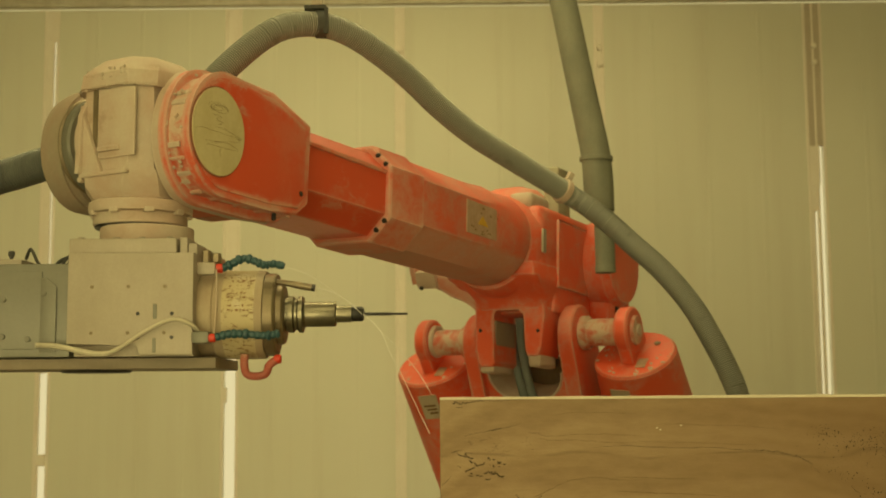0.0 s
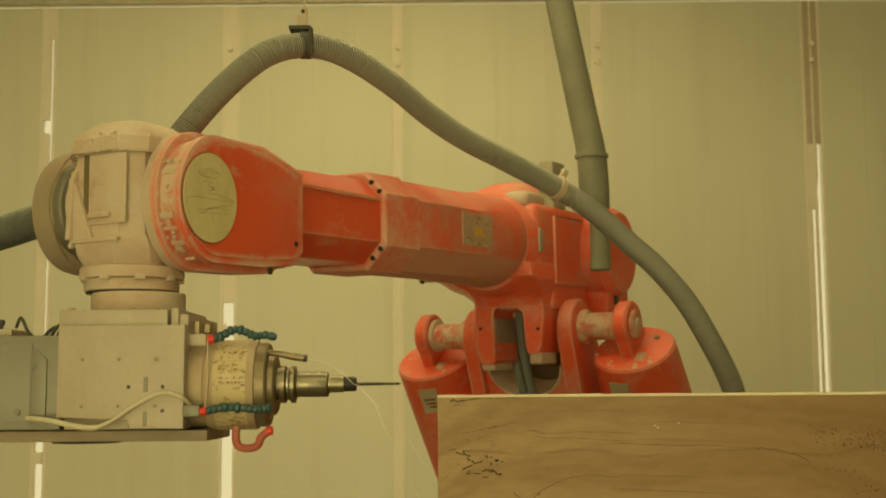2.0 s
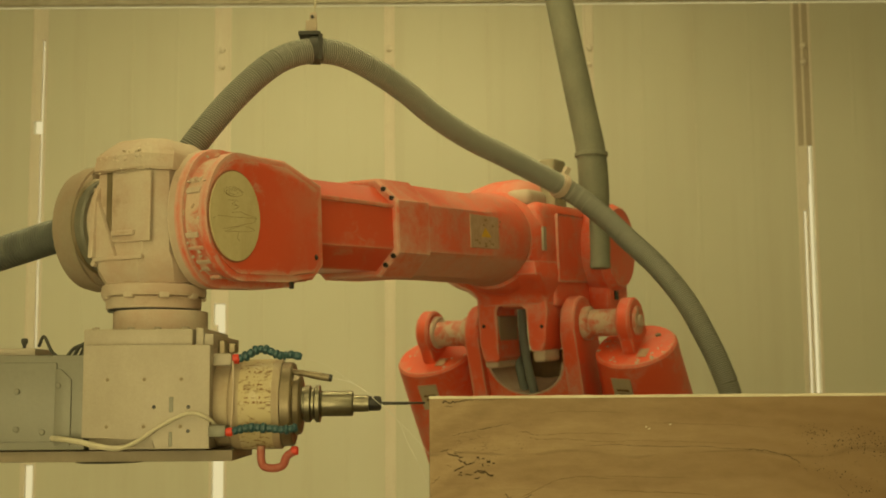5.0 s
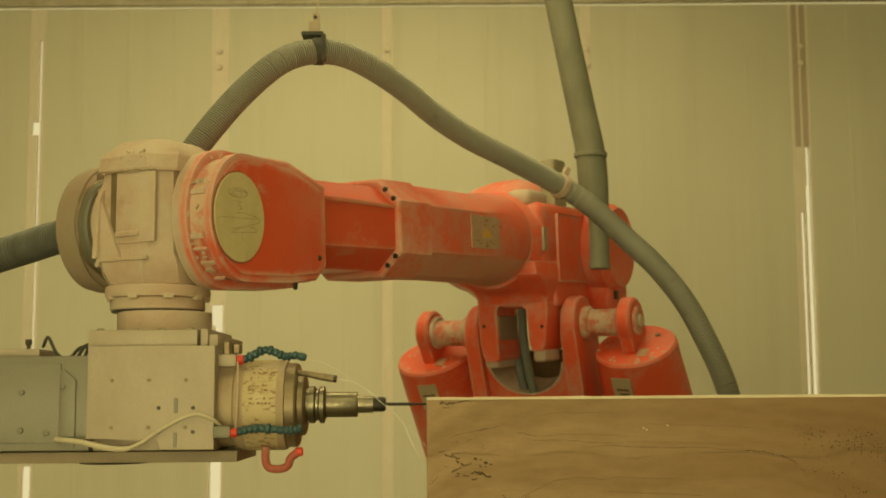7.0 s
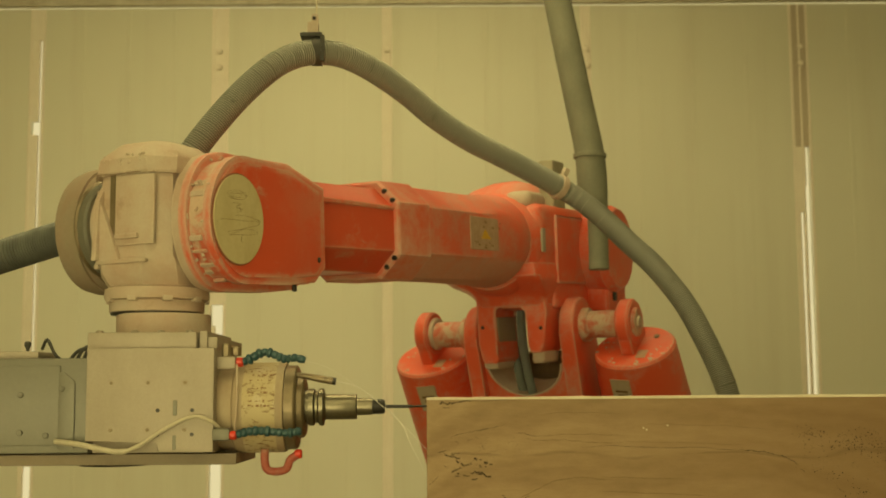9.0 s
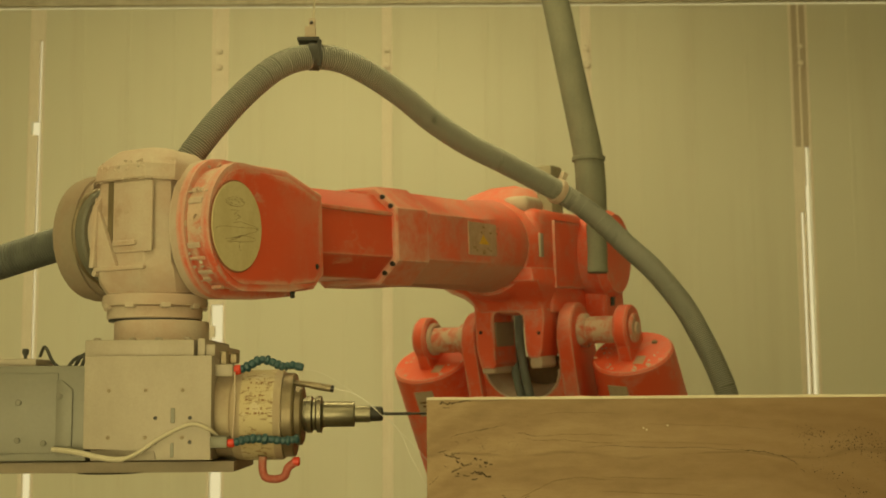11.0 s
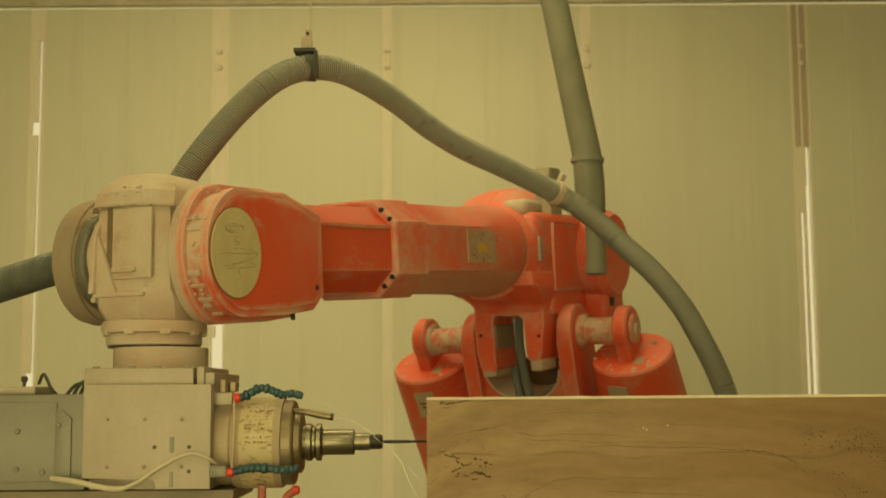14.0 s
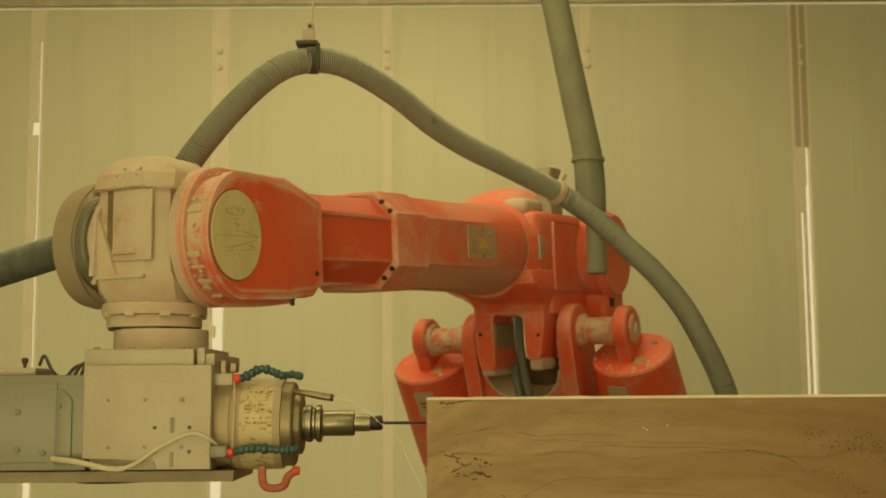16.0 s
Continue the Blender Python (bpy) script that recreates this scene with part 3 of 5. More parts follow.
def build_forearm(robot):
    # upper tube, from the band to the elbow
    secs = [soft_section(-0.79, 0.128, 0.113, 0.056, 24, 0.011), soft_section(-1.16, 0.131, 0.115, 0.056, 24, 0.013), soft_section(-1.26, 0.134, 0.120, 0.060, 24, 0.016), round_section(-1.37, 0.142, 24, 0.017, 0.93), round_section(-1.425, 0.146, 24, 0.018, 0.94), round_section(-1.440, 0.142, 24, 0.018, 0.94)]
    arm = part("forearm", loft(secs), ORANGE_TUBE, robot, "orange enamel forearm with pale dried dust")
    part("extension", loft([octagon(-0.30, 0.112, 0.093, 0.048, 0.003), octagon(-0.36, 0.118, 0.097, 0.048, 0.004), octagon(-0.71, 0.120, 0.101, 0.050, 0.007)]), ORANGE_CLEAN, arm, "eight-sided orange extension piece")
    band = part("band", loft([octagon(-0.695, 0.130, 0.113, 0.054, 0.008), octagon(-0.70, 0.134, 0.118, 0.056, 0.009), octagon(-0.845, 0.136, 0.120, 0.056, 0.010), octagon(-0.853, 0.131, 0.116, 0.056, 0.010)]), ORANGE_RIM, arm, "bolted orange flange band")
    for y, z in ((0.126, 0.083), (0.104, 0.106), (0.126, -0.066), (0.104, -0.087)):
        part("bolt", disc(0.0065, -0.704, -0.691, "x", (0, y - 0.008, z - (0.006 if z > 0 else -0.006)), 8), BLACK, arm)
    part("ridge", box(-0.70, -0.32, 0.1165, 0.1235, 0.052, 0.062, 0.003), ORANGE_DUSTY, arm)
    # near prong of the fork
    part("wrist_housing", prism(plate_outline(), 0.166, 0.1835, "y", 0.007, 3), ORANGE_RIM, arm, "dust-edged orange wrist housing")
    part("housing_face", prism(plate_outline(-0.013), 0.181, 0.1862, "y", 0.003, 2), ORANGE_CLEAN, arm, "glossy orange housing face")
    part("channel", prism(plate_outline(-0.006), 0.126, 0.169, "y", 0.003), CRUSTED, arm, "dusty bolt channel")
    part("rim", prism(plate_outline(0.012, 0.82), 0.112, 0.130, "y", 0.005), ORANGE_RIM, arm, "dust-caked rim of the housing")
    part("seal_ring", prism(plate_outline(0.012, 0.80), 0.094, 0.114, "y", 0.006), CAKED, arm, "pale caked seal ring")
    random.seed(3)
    for i in range(14):
        a = radians(-72 + i * 13.5 + random.uniform(-3, 3))
        cx, cz = -0.03 + 0.097 * math.cos(a), -0.016 + 0.112 * math.sin(a)
        part("bolt", box(-0.008, random.uniform(0.002, 0.008), 0.128, random.uniform(0.146, 0.167), -0.004, random.uniform(0.002, 0.008), 0.0015, 1), CAKED if i % 3 else CRUSTED, arm, m=Matrix.Translation((cx, 0, cz)) @ Matrix.Rotation(-a, 4, "Y"))
    for i in range(7):
        if i % 2 == 0:
            part("bolt", box(-0.008, 0.008, 0.128, 0.160, -0.004, 0.004, 0.0015, 1), ORANGE_RIM, arm, m=pose(-0.06 - i * 0.034, 0, -0.126))
        part("bolt", box(-0.004, 0.004, 0.128, 0.166, -0.004, 0.009, 0.0015, 1), CAKED if i % 2 else ORANGE_RIM, arm, m=pose(-0.035 - i * 0.024, 0, 0.100 - 0.0003 * i * i))
    random.seed(17)
    edge_line = plate_outline(0.0)[3:26]
    for i in range(34):
        k = random.randrange(len(edge_line) - 1)
        (ax, az), (bx, bz), f = edge_line[k], edge_line[k + 1], random.random()
        dust_lump(arm, ax + (bx - ax) * f, random.choice((0.118, 0.130, 0.150, 0.168)) + random.uniform(-0.004, 0.004), az + (bz - az) * f, random.uniform(0.002, 0.0048), CRUSTED if i % 3 == 0 else CAKED)
    part("recess", oval(0.0775, 0.0865, 0.1850, 0.1875), CAST, arm, "dark groove round the cover")
    cover = part("cover", oval(0.0745, 0.0835, 0.186, 0.1903), COVER, arm, "yellowed round cover with scratched lines")
    # scratched lines on the cover
    ink = []
    ink.append([(0.028 * math.cos(a) - 0.003, 0.0088 * math.sin(a) + 0.045) for a in [i * 0.45 for i in range(15)]])
    ink.append([(0.024 * math.cos(a) - 0.001, 0.0070 * math.sin(a) + 0.0435) for a in [i * 0.45 for i in range(13)]])
    ink.append([(0.013 * math.cos(a) - 0.004, 0.0040 * math.sin(a) + 0.044) for a in [i * 0.45 for i in range(15)]])
    ink.append([(-0.019, 0.029), (0.009, 0.029), (-0.009, 0.022), (0.012, 0.018), (-0.004, 0.012), (0.006, 0.016), (0.002, 0.023)])
    ink.append([(-0.009, 0.006), (0.012, 0.0085), (0.040, 0.004), (0.061, 0.001), (0.064, -0.005), (0.052, -0.010), (0.012, -0.017), (-0.014, -0.022)])
    ink.append([(-0.064, -0.0085), (-0.058, -0.004), (-0.040, -0.0018), (0.012, -0.002), (0.050, -0.001), (0.063, -0.004)])
    ink.append([(-0.036, -0.025), (-0.005, -0.021), (0.029, -0.017), (0.058, -0.024), (0.030, -0.028), (-0.010, -0.029), (-0.031, -0.031), (-0.012, -0.025), (0.010, -0.020)])
    ink.append([(0.010, -0.028), (0.006, -0.038), (0.010, -0.046)])
    for line in ink:
        part("scratch", sweep([(-x, 0.1905, z - 0.014) for x, z in line], 0.00026, 5, 3), INK, arm)
    part("drain_plug", disc(0.006, 0.180, 0.1885, "y", (-0.270, 0, -0.082), 12), BLACK, arm)
    part("drain_plug", disc(0.005, -0.146, -0.130, "z", (-0.21, 0.165, 0), 10), BLACK, arm)
    part("neck_collar", loft([octagon(-0.296, 0.150, 0.100, 0.04), octagon(-0.302, 0.156, 0.106, 0.04), octagon(-0.325, 0.140, 0.110, 0.045), octagon(-0.338, 0.126, 0.106, 0.05)]), ORANGE_CAKED, arm, "dusty neck behind the wrist housing")
    # yoke between the prongs
    part("yoke", loft([octagon(-0.215, 0.165, 0.085, 0.03), octagon(-0.26, 0.178, 0.10, 0.03), octagon(-0.315, 0.15, 0.105, 0.04), octagon(-0.36, 0.116, 0.10, 0.045)]), ORANGE_DUSTY, arm)
    # far prong
    prong = [(x, z) for x, z in plate_outline()]
    part("fork_prong", prism(prong, -0.195, -0.122, "y", 0.014, 3), PRONG, arm, "fork prong under pale dust")
    part("prong_rim", prism(plate_outline(0.005), -0.176, -0.140, "y", 0.006), PRONG, arm)
    part("bearing_disc", disc(0.094, -0.124, -0.100, "y", (0.0, 0, -0.014), 40, 0.004), SHEET, arm, "greenish grey bearing disc")
    part("bearing_ring", disc(0.098, -0.128, -0.119, "y", (0.0, 0, -0.014), 40, 0.003), BRONZE, arm)
    pts = [(-0.06, -0.18, -0.006), (-0.055, -0.245, -0.009), (-0.045, -0.315, -0.018), (-0.03, -0.385, -0.034), (0.0, -0.47, -0.056), (0.02, -0.55, -0.070)]
    feed = part("feed_hose", sweep(pts, lambda s: 0.0345 + 0.0014 * math.sin(s * 380), 16, 80), HOSE_DARK, arm, "dark corrugated hose on the fork prong")
    part("hose_collar", sweep([(-0.058, -0.21, -0.007), (-0.055, -0.245, -0.009), (-0.052, -0.265, -0.011)], 0.037, 16, 4), RUBBER, arm)
    # elbow housing
    part("elbow_collar", lathe([(0.126, -1.430), (0.126, -1.452), (0.136, -1.455), (0.141, -1.47), (0.152, -1.50), (0.156, -1.56), (0.150, -1.60)], "x", (0, 0, 0.010), 44), ORANGE, arm, "round orange elbow collar")
    part("elbow_housing", box(-1.93, -1.490, -0.148, 0.150, -0.118, 0.128, 0.040, 5), ORANGE, arm, "broad orange elbow casting")
    part("elbow_skirt", box(-1.92, -1.600, -0.095, 0.146, -0.185, -0.070, 0.024, 4), ORANGE, arm)
    part("elbow_dome", lathe([(0.05, -0.16), (0.12, -0.150), (0.160, -0.115), (0.176, -0.05), (0.178, 0.02), (0.165, 0.065), (0.135, 0.092), (0.06, 0.105)], "y", (-1.640, 0, 0.033), 44), ORANGE_RIM, arm, "rounded dusty top of the elbow")
    # saddle that flares from under the tube into the arched yoke
    rows = [(-0.050, -1.445, -0.146, 0.150), (-0.088, -1.448, -0.146, 0.154), (-0.100, -1.460, -0.130, 0.152), (-0.112, -1.480, -0.114, 0.148), (-0.126, -1.505, -0.104, 0.143), (-0.142, -1.530, -0.099, 0.138), (-0.158, -1.547, -0.098, 0.134), (-0.175, -1.555, -0.098, 0.132)]
    sections = []
    for z, x, y0, y1 in rows:
        sections.append([Vector(p) for p in ((x - 0.022, y0, z), (x - 0.006, y0 + 0.008, z), (x, y0 + 0.026, z), (x, y1 - 0.026, z), (x - 0.006, y1 - 0.008, z), (x - 0.022, y1, z), (-1.80, y1, z), (-1.80, y0, z))])
    part("saddle", loft(sections), ORANGE, arm, "flared orange saddle under the tube")
    left = [(-0.099, -0.150), (-0.097, -0.200), (-0.093, -0.290), (-0.086, -0.330), (-0.076, -0.344), (-0.040, -0.344), (-0.026, -0.330)]
    arch = [(-0.040, -0.200)] + [(-0.019 + x, -0.190 + z) for x, z in arc(0, 0, 0.020, 170, 95, 5)] + [(0.042 + x, -0.190 + z) for x, z in arc(0, 0, 0.020, 85, 5, 5)]
    right = [(0.068, -0.290), (0.076, -0.314), (0.110, -0.314), (0.122, -0.290), (0.131, -0.200), (0.133, -0.150)]
    yoke = part("elbow_yoke", prism(left + arch + right, -1.70, -1.556, "x", 0.006, 3), ORANGE, arm, "arched orange yoke of the elbow joint")
    for y, z in ((-0.079, -0.2350), (0.112, -0.2410)):
        part("bolt", disc(0.0055, -1.562, -1.553, "x", (0, y, z), 10), BLACK, yoke)
    part("dust_lining", box(-1.695, -1.566, -0.0395, -0.0315, -0.325, -0.205, 0.003, 1), PRONG, yoke, "dust-coated inside of the yoke")
    part("dust_cake", box(-1.68, -1.562, 0.076, 0.116, -0.346, -0.308, 0.012, 3), CAKED, yoke, "dried dust under the yoke")
    part("dust_cake", box(-1.69, -1.562, -0.084, -0.036, -0.362, -0.334, 0.012, 3), CAKED, yoke)
    motor = part("elbow_motor", lathe([(0.06, 0.10), (0.118, 0.115), (0.135, 0.14), (0.140, 0.215), (0.125, 0.240), (0.05, 0.245)], "y", (-1.915, 0, 0.0), 32), ORANGE, arm, "orange elbow drive cover")
    part("motor_foot", box(-2.03, -1.86, 0.13, 0.215, -0.21, -0.02, 0.02, 3), ORANGE, arm)
    part("vent", box(-1.930, -1.898, 0.2130, 0.2185, -0.165, -0.110, 0.005), BLACK, arm)
    part("nameplate", box(-1.515, -1.492, 0.150, 0.1580, -0.020, 0.050, 0.003), ALUMINIUM, arm, "small pale nameplate")
    part("cover_panel", box(-1.86, -1.60, 0.148, 0.1560, -0.11, 0.095, 0.010), ORANGE, arm)
    part("bracket", box(-1.735, -1.645, 0.085, 0.135, 0.11, 0.268, 0.008, 3), GREYDUST, arm, "dust-covered hose bracket")
    part("bracket_foot", box(-1.62, -1.49, 0.04, 0.12, 0.115, 0.165, 0.022, 5), CAKED, arm, "dust heaped on the elbow")
    # sticker on the tube
    sticker = part("sticker", box(-1.275, -1.075, 0.1295, 0.1335, -0.026, 0.062, 0.001, 1), LABEL, arm, "worn warning sticker")
    random.seed(7)
    part("warning_mark", prism([(-1.195, 0.004), (-1.135, 0.004), (-1.160, 0.030)], 0.1330, 0.1345, "y", 0), YELLOW, arm)
    for i in range(18):
        x, z = random.uniform(-1.26, -1.085), random.choice((-0.020, -0.013, -0.006, 0.036, 0.050))
        part("mark", box(x - 0.005, x + random.uniform(-0.002, 0.006), 0.1330, 0.1340, z - 0.0025, z + 0.0025, 0), PRINT_INK, arm)
    return arm


def build_wrist(robot):
    """The pale tilting wrist block between the prongs; x faces ahead."""
    def ring(z, hx, hy, c):
        return [Vector((x, y, z)) for x, y in ((hx, -hy + c), (hx, hy - c), (hx - c, hy), (-hx + c, hy), (-hx, hy - c), (-hx, -hy + c), (-hx + c, -hy), (hx - c, -hy))]
    body = part("wrist_block", loft([ring(-0.135, 0.086, 0.084, 0.046), ring(-0.112, 0.100, 0.092, 0.046), ring(-0.090, 0.102, 0.092, 0.042), ring(-0.082, 0.096, 0.088, 0.034), ring(0.082, 0.096, 0.086, 0.032)]), CAKED, robot, "pale dust-caked wrist block")
    part("cap", loft([ring(0.072, 0.102, 0.096, 0.036), ring(0.077, 0.105, 0.098, 0.038), ring(0.102, 0.103, 0.096, 0.040), ring(0.108, 0.098, 0.092, 0.040), ring(0.122, 0.084, 0.080, 0.036), ring(0.137, 0.066, 0.062, 0.028), ring(0.143, 0.044, 0.040, 0.018)]), CAKED, body, "chamfered pale cap")
    random.seed(19)
    for i in range(22):
        y = random.uniform(-0.058, 0.060)
        z = random.choice((0.074, 0.100, 0.106, 0.090)) + random.uniform(-0.004, 0.004)
        dust_lump(body, 0.1025, y, z, random.uniform(0.002, 0.0055))
    for i in range(10):
        dust_lump(body, 0.094, random.uniform(-0.05, 0.06), random.uniform(-0.10, 0.06), random.uniform(0.002, 0.004))
    part("panel", box(0.095, 0.1005, -0.018, 0.074, -0.062, 0.068, 0.003), CAKED, body)
    part("lip", box(0.098, 0.108, -0.014, 0.040, -0.050, -0.040, 0.003), CAKED, body)
    for path in ([(-0.10, 0.0725), (-0.06, 0.0735), (-0.02, 0.0722), (0.03, 0.0732), (0.07, 0.0724)],):
        out = 0.1045
        part("dust_crack", sweep([(out if abs(y) < 0.06 else out - (abs(y) - 0.06), y, z) for y, z in path], 0.0007, 5, 3), DIRT, body)
    part("gusset", prism([(0.092, -0.088), (0.116, -0.088), (0.110, 0.025), (0.092, 0.055)], -0.062, -0.050, "y", 0.004), CAKED, body, "triangular side gusset")
    part("gusset_web", prism([(-0.060, -0.088), (-0.004, -0.088), (-0.060, 0.045)], 0.094, 0.106, "x", 0.004), CAKED, body)
    part("ledge", box(0.096, 0.106, -0.060, 0.060, -0.095, -0.087, 0.003), CAKED, body, "dust-covered ledge")
    part("boss", disc(0.080, -0.112, -0.078, "y", (0, 0, -0.012), 36, 0.006), CAKED, body)
    # dark strip laid on the face in place of a slot's shade
    part("slot_shade", box(0.0955, 0.0975, -0.034, -0.022, -0.05, 0.075, 0), BRONZE, body)
    for y, z in ((-0.058, -0.098),):
        bolt(body, 0.101, y, z, "x", 0.006, 0.005)
    part("collar", lathe([(0.084, -0.132), (0.097, -0.138), (0.099, -0.15), (0.097, -0.158), (0.089, -0.160)], "z", (0, 0, 0), 48), CAKED, body, "round pale collar")
    for i in range(9):
        a = radians(i * 40 + 12)
        part("lug", box(-0.009, 0.007, -0.010, 0.010, -0.164, -0.152, 0.002, 1), CAKED, body, m=Matrix.Rotation(a, 4, "Z") @ pose(0.091, 0, 0))
    part("neck", lathe([(0.086, -0.158), (0.089, -0.162), (0.089, -0.180), (0.087, -0.182)], "z", (0, 0, 0), 48), CAKED, body)
    part("gap_ring", disc(0.086, -0.186, -0.180, "z", (0, 0, 0), 48, 0.001), BLACK, body)
    return body


def build_lower_arm(robot):
    """Origin on the elbow axis, z along the arm towards the elbow."""
    arm = part("lower_arm", box(-0.11, 0.052, -0.15, 0.15, -1.0, -0.235, 0.006), ORANGE, robot, "orange lower arm with a forked top")
    bowl = [(-0.128, -0.09)] + [(0.126 * math.cos(radians(a)) - 0.003, -0.115 + 0.102 * math.sin(radians(a))) for a in range(180, 361, 12)] + [(0.122, -0.09)]
    part("bowl_rim", prism([(-0.150, -0.26), (-0.150, -0.09), *bowl, (0.150, -0.09), (0.150, -0.26)], -0.10, 0.060, "x", 0.005, 2), ORANGE, arm, "round rim of the arm opening")
    lining = bowl[1:-1]
    inner = [(y * 0.955, z * 0.955 - 0.006) for y, z in lining]
    part("dust_lining", prism(lining + inner[::-1], -0.096, 0.064, "x", 0.001, 1), CAKED, arm, "pale dust in the round opening")
    part("back_wall", box(-0.112, -0.088, -0.145, 0.145, -0.30, -0.125, 0.004), DIRT, arm, "dirty back wall of the opening")
    for s in (-1, 1):
        dz = -0.030 if s < 0 else -0.012
        ear = [(x, z + dz) for x, z in arc(0, 0, 0.086, 0, 180, 16)] + [(-0.105, -0.2), (-0.11, -0.95), (0.06, -0.95), (0.086, -0.2)]
        part("ear", prism(ear, min(s * 0.138, s * 0.186), max(s * 0.138, s * 0.186), "y", 0.012, 3), ORANGE, arm, "rounded orange fork ear")
        lo, hi = (0.19, 0.325) if s > 0 else (-0.332, -0.19)
        part("pin", disc(0.041, lo, hi, "y", (0, 0, dz), 28, 0.003), CRUSTED, arm, "dusty pivot pin")
        lo, hi = (0.184, 0.212) if s > 0 else (-0.222, -0.192)
        part("pin_collar", disc(0.052, lo, hi, "y", (0, 0, dz), 28, 0.006), CRUSTED, arm)
    side = part("side_bracket", prism([(-0.10, 0.02), (-0.10, 0.13), (-0.20, 0.185), (-0.275, 0.205), (-0.275, 0.158), (-0.225, 0.135), (-0.20, 0.115), (-0.16, 0.10)], -0.022, 0.022, "x", 0.006, 2), ORANGE_CAKED, arm, "dust-covered bracket beside the elbow")
    part("bracket_end", box(-0.032, 0.032, -0.335, -0.262, 0.160, 0.218, 0.008), CAKED, side, "pale bracket end")
    part("bracket_tab", box(-0.030, 0.030, -0.352, -0.333, 0.176, 0.236, 0.005), ORANGE_CAKED, side)
    part("bolt", disc(0.007, 0.030, 0.037, "x", (0, -0.318, 0.166), 10), BLACK, side)
    for y, x in ((-0.045, -0.01), (-0.005, 0.01)):
        part("cable", sweep([(x - 0.06, y - 0.02, 0.10), (x, y - 0.012, -0.02), (x + 0.03, y, -0.12), (x + 0.035, y + 0.012, -0.24), (x + 0.02, y + 0.02, -0.36)], 0.014, 12, 6), GREYRUB, arm, "grey cable inside the fork")
    return arm


def build_balancer(robot, s):
    """A spring cylinder on the elbow pin; z runs up the cylinder."""
    y = s * 0.352 if s < 0 else 0.330
    c = (0, 0, -0.028 if s < 0 else -0.010)
    body = part("balancing_cylinder", lathe([(0.10, -0.80), (0.122, -0.77), (0.124 + (0.012 if s > 0 else 0.0), -0.30), (0.124, -0.084), (0.118, -0.076), (0.05, -0.074)], "z", (0.012, y + s * 0.006, c[2]), 44), ORANGE, robot, "orange balancing cylinder with a sticker")
    part("eye", disc(0.070, y - 0.022, y + 0.022, "y", c, 36, 0.006), ORANGE, body, "round orange end eye")
    part("eye_neck", box(-0.066, 0.066, y - 0.021, y + 0.021, c[2] - 0.10, c[2] - 0.02, 0.010), ORANGE, body)
    random.seed(31)
    for _ in range(26 if s > 0 else 7):
        a, r = random.uniform(-1.9, 2.2), random.uniform(0.070, 0.114)
        cx, cy, w, h = 0.012 + r * math.cos(a), y + s * 0.006 + r * math.sin(a), random.uniform(0.004, 0.010), random.uniform(0.001, 0.003)
        bm = bmesh.new()
        ring = [bm.verts.new((cx + w * math.cos(b * 1.047) * random.uniform(0.6, 1.2), cy + w * math.sin(b * 1.047) * random.uniform(0.6, 1.2), c[2] - 0.0770)) for b in range(6)]
        top = bm.verts.new((cx, cy, c[2] - 0.0745 + h))
        for b in range(6):
            bm.faces.new((ring[b], ring[(b + 1) % 6], top))
        part("dried_crumb", bm, CAKED, body)
    part("hub", disc(0.044, y + 0.018, y + 0.032, "y", c, 28, 0.004), CRUSTED, body) if s > 0 else part("hub", disc(0.052, y - 0.005, y + 0.036, "y", c, 28, 0.004), CAKED, body)
    if s > 0:
        part("hub_screw", disc(0.018, y + 0.03, y + 0.038, "y", c, 10, 0.002), CAKED, body)
    part("plug", disc(0.009, c[2] - 0.080, c[2] - 0.070, "z", (-0.04, y + s * 0.062, 0), 12), BRONZE, body)
    part("chipped_patch", box(0.040, 0.085, y + 0.028, y + 0.058, c[2] - 0.0765, c[2] - 0.0725, 0.002), LABEL, body)
    turn = Matrix.Translation((0.012, y + s * 0.006, c[2])) @ Matrix.Rotation(radians(-98 if s > 0 else -82), 4, "Z")
    part("sticker", prism([(0.031 * math.cos(0) * q, z) for q, z in ((-1, -0.205), (1, -0.205), (1, -0.115), (-1, -0.115))], 0.1232 + (0.006 if s > 0 else 0.0), 0.1255 + (0.006 if s > 0 else 0.0), "y", 0), STICKER, body, "worn pale sticker", m=turn)
    for i in range(3):
        part("mark", box(-0.020, 0.020 - 0.006 * i, 0.1253 + (0.006 if s > 0 else 0.0), 0.1262 + (0.006 if s > 0 else 0.0), -0.158 - 0.014 * i, -0.151 - 0.014 * i, 0), INK, body, m=turn)
    return body


def build_robot():
    robot = tagged(new("robot_arm"), "dusty orange six-axis industrial robot arm milling stone", "robot")
    robot.location = (SHOULDER.x, SHOULDER.y, 0)
    inv = Matrix.Translation((-SHOULDER.x, -SHOULDER.y, 0))
    part("base", lathe([(0.42, 0.0), (0.42, 0.06), (0.36, 0.10), (0.34, 0.42), (0.38, 0.46), (0.38, 0.56), (0.30, 0.60)], "z", (0, 0, 0), 48), CAST, robot, "heavy dusty robot base")
    part("shoulder", lathe([(0.20, -0.30), (0.24, -0.27), (0.24, 0.27), (0.20, 0.30)], "y", (0, 0, 0.886), 40), ORANGE, robot, m=Matrix.Rotation(radians(-28), 4, "Z"))
    part("shoulder_column", box(-0.24, 0.24, -0.24, 0.24, 0.58, 0.90, 0.04, 3), ORANGE, robot, m=Matrix.Rotation(radians(-28), 4, "Z"))
    forearm = build_forearm(robot)
    wrist = build_wrist(robot)
    lower = build_lower_arm(robot)
    balancers = [build_balancer(robot, s) for s in (-1, 1)]
    return inv, forearm, wrist, lower, balancers


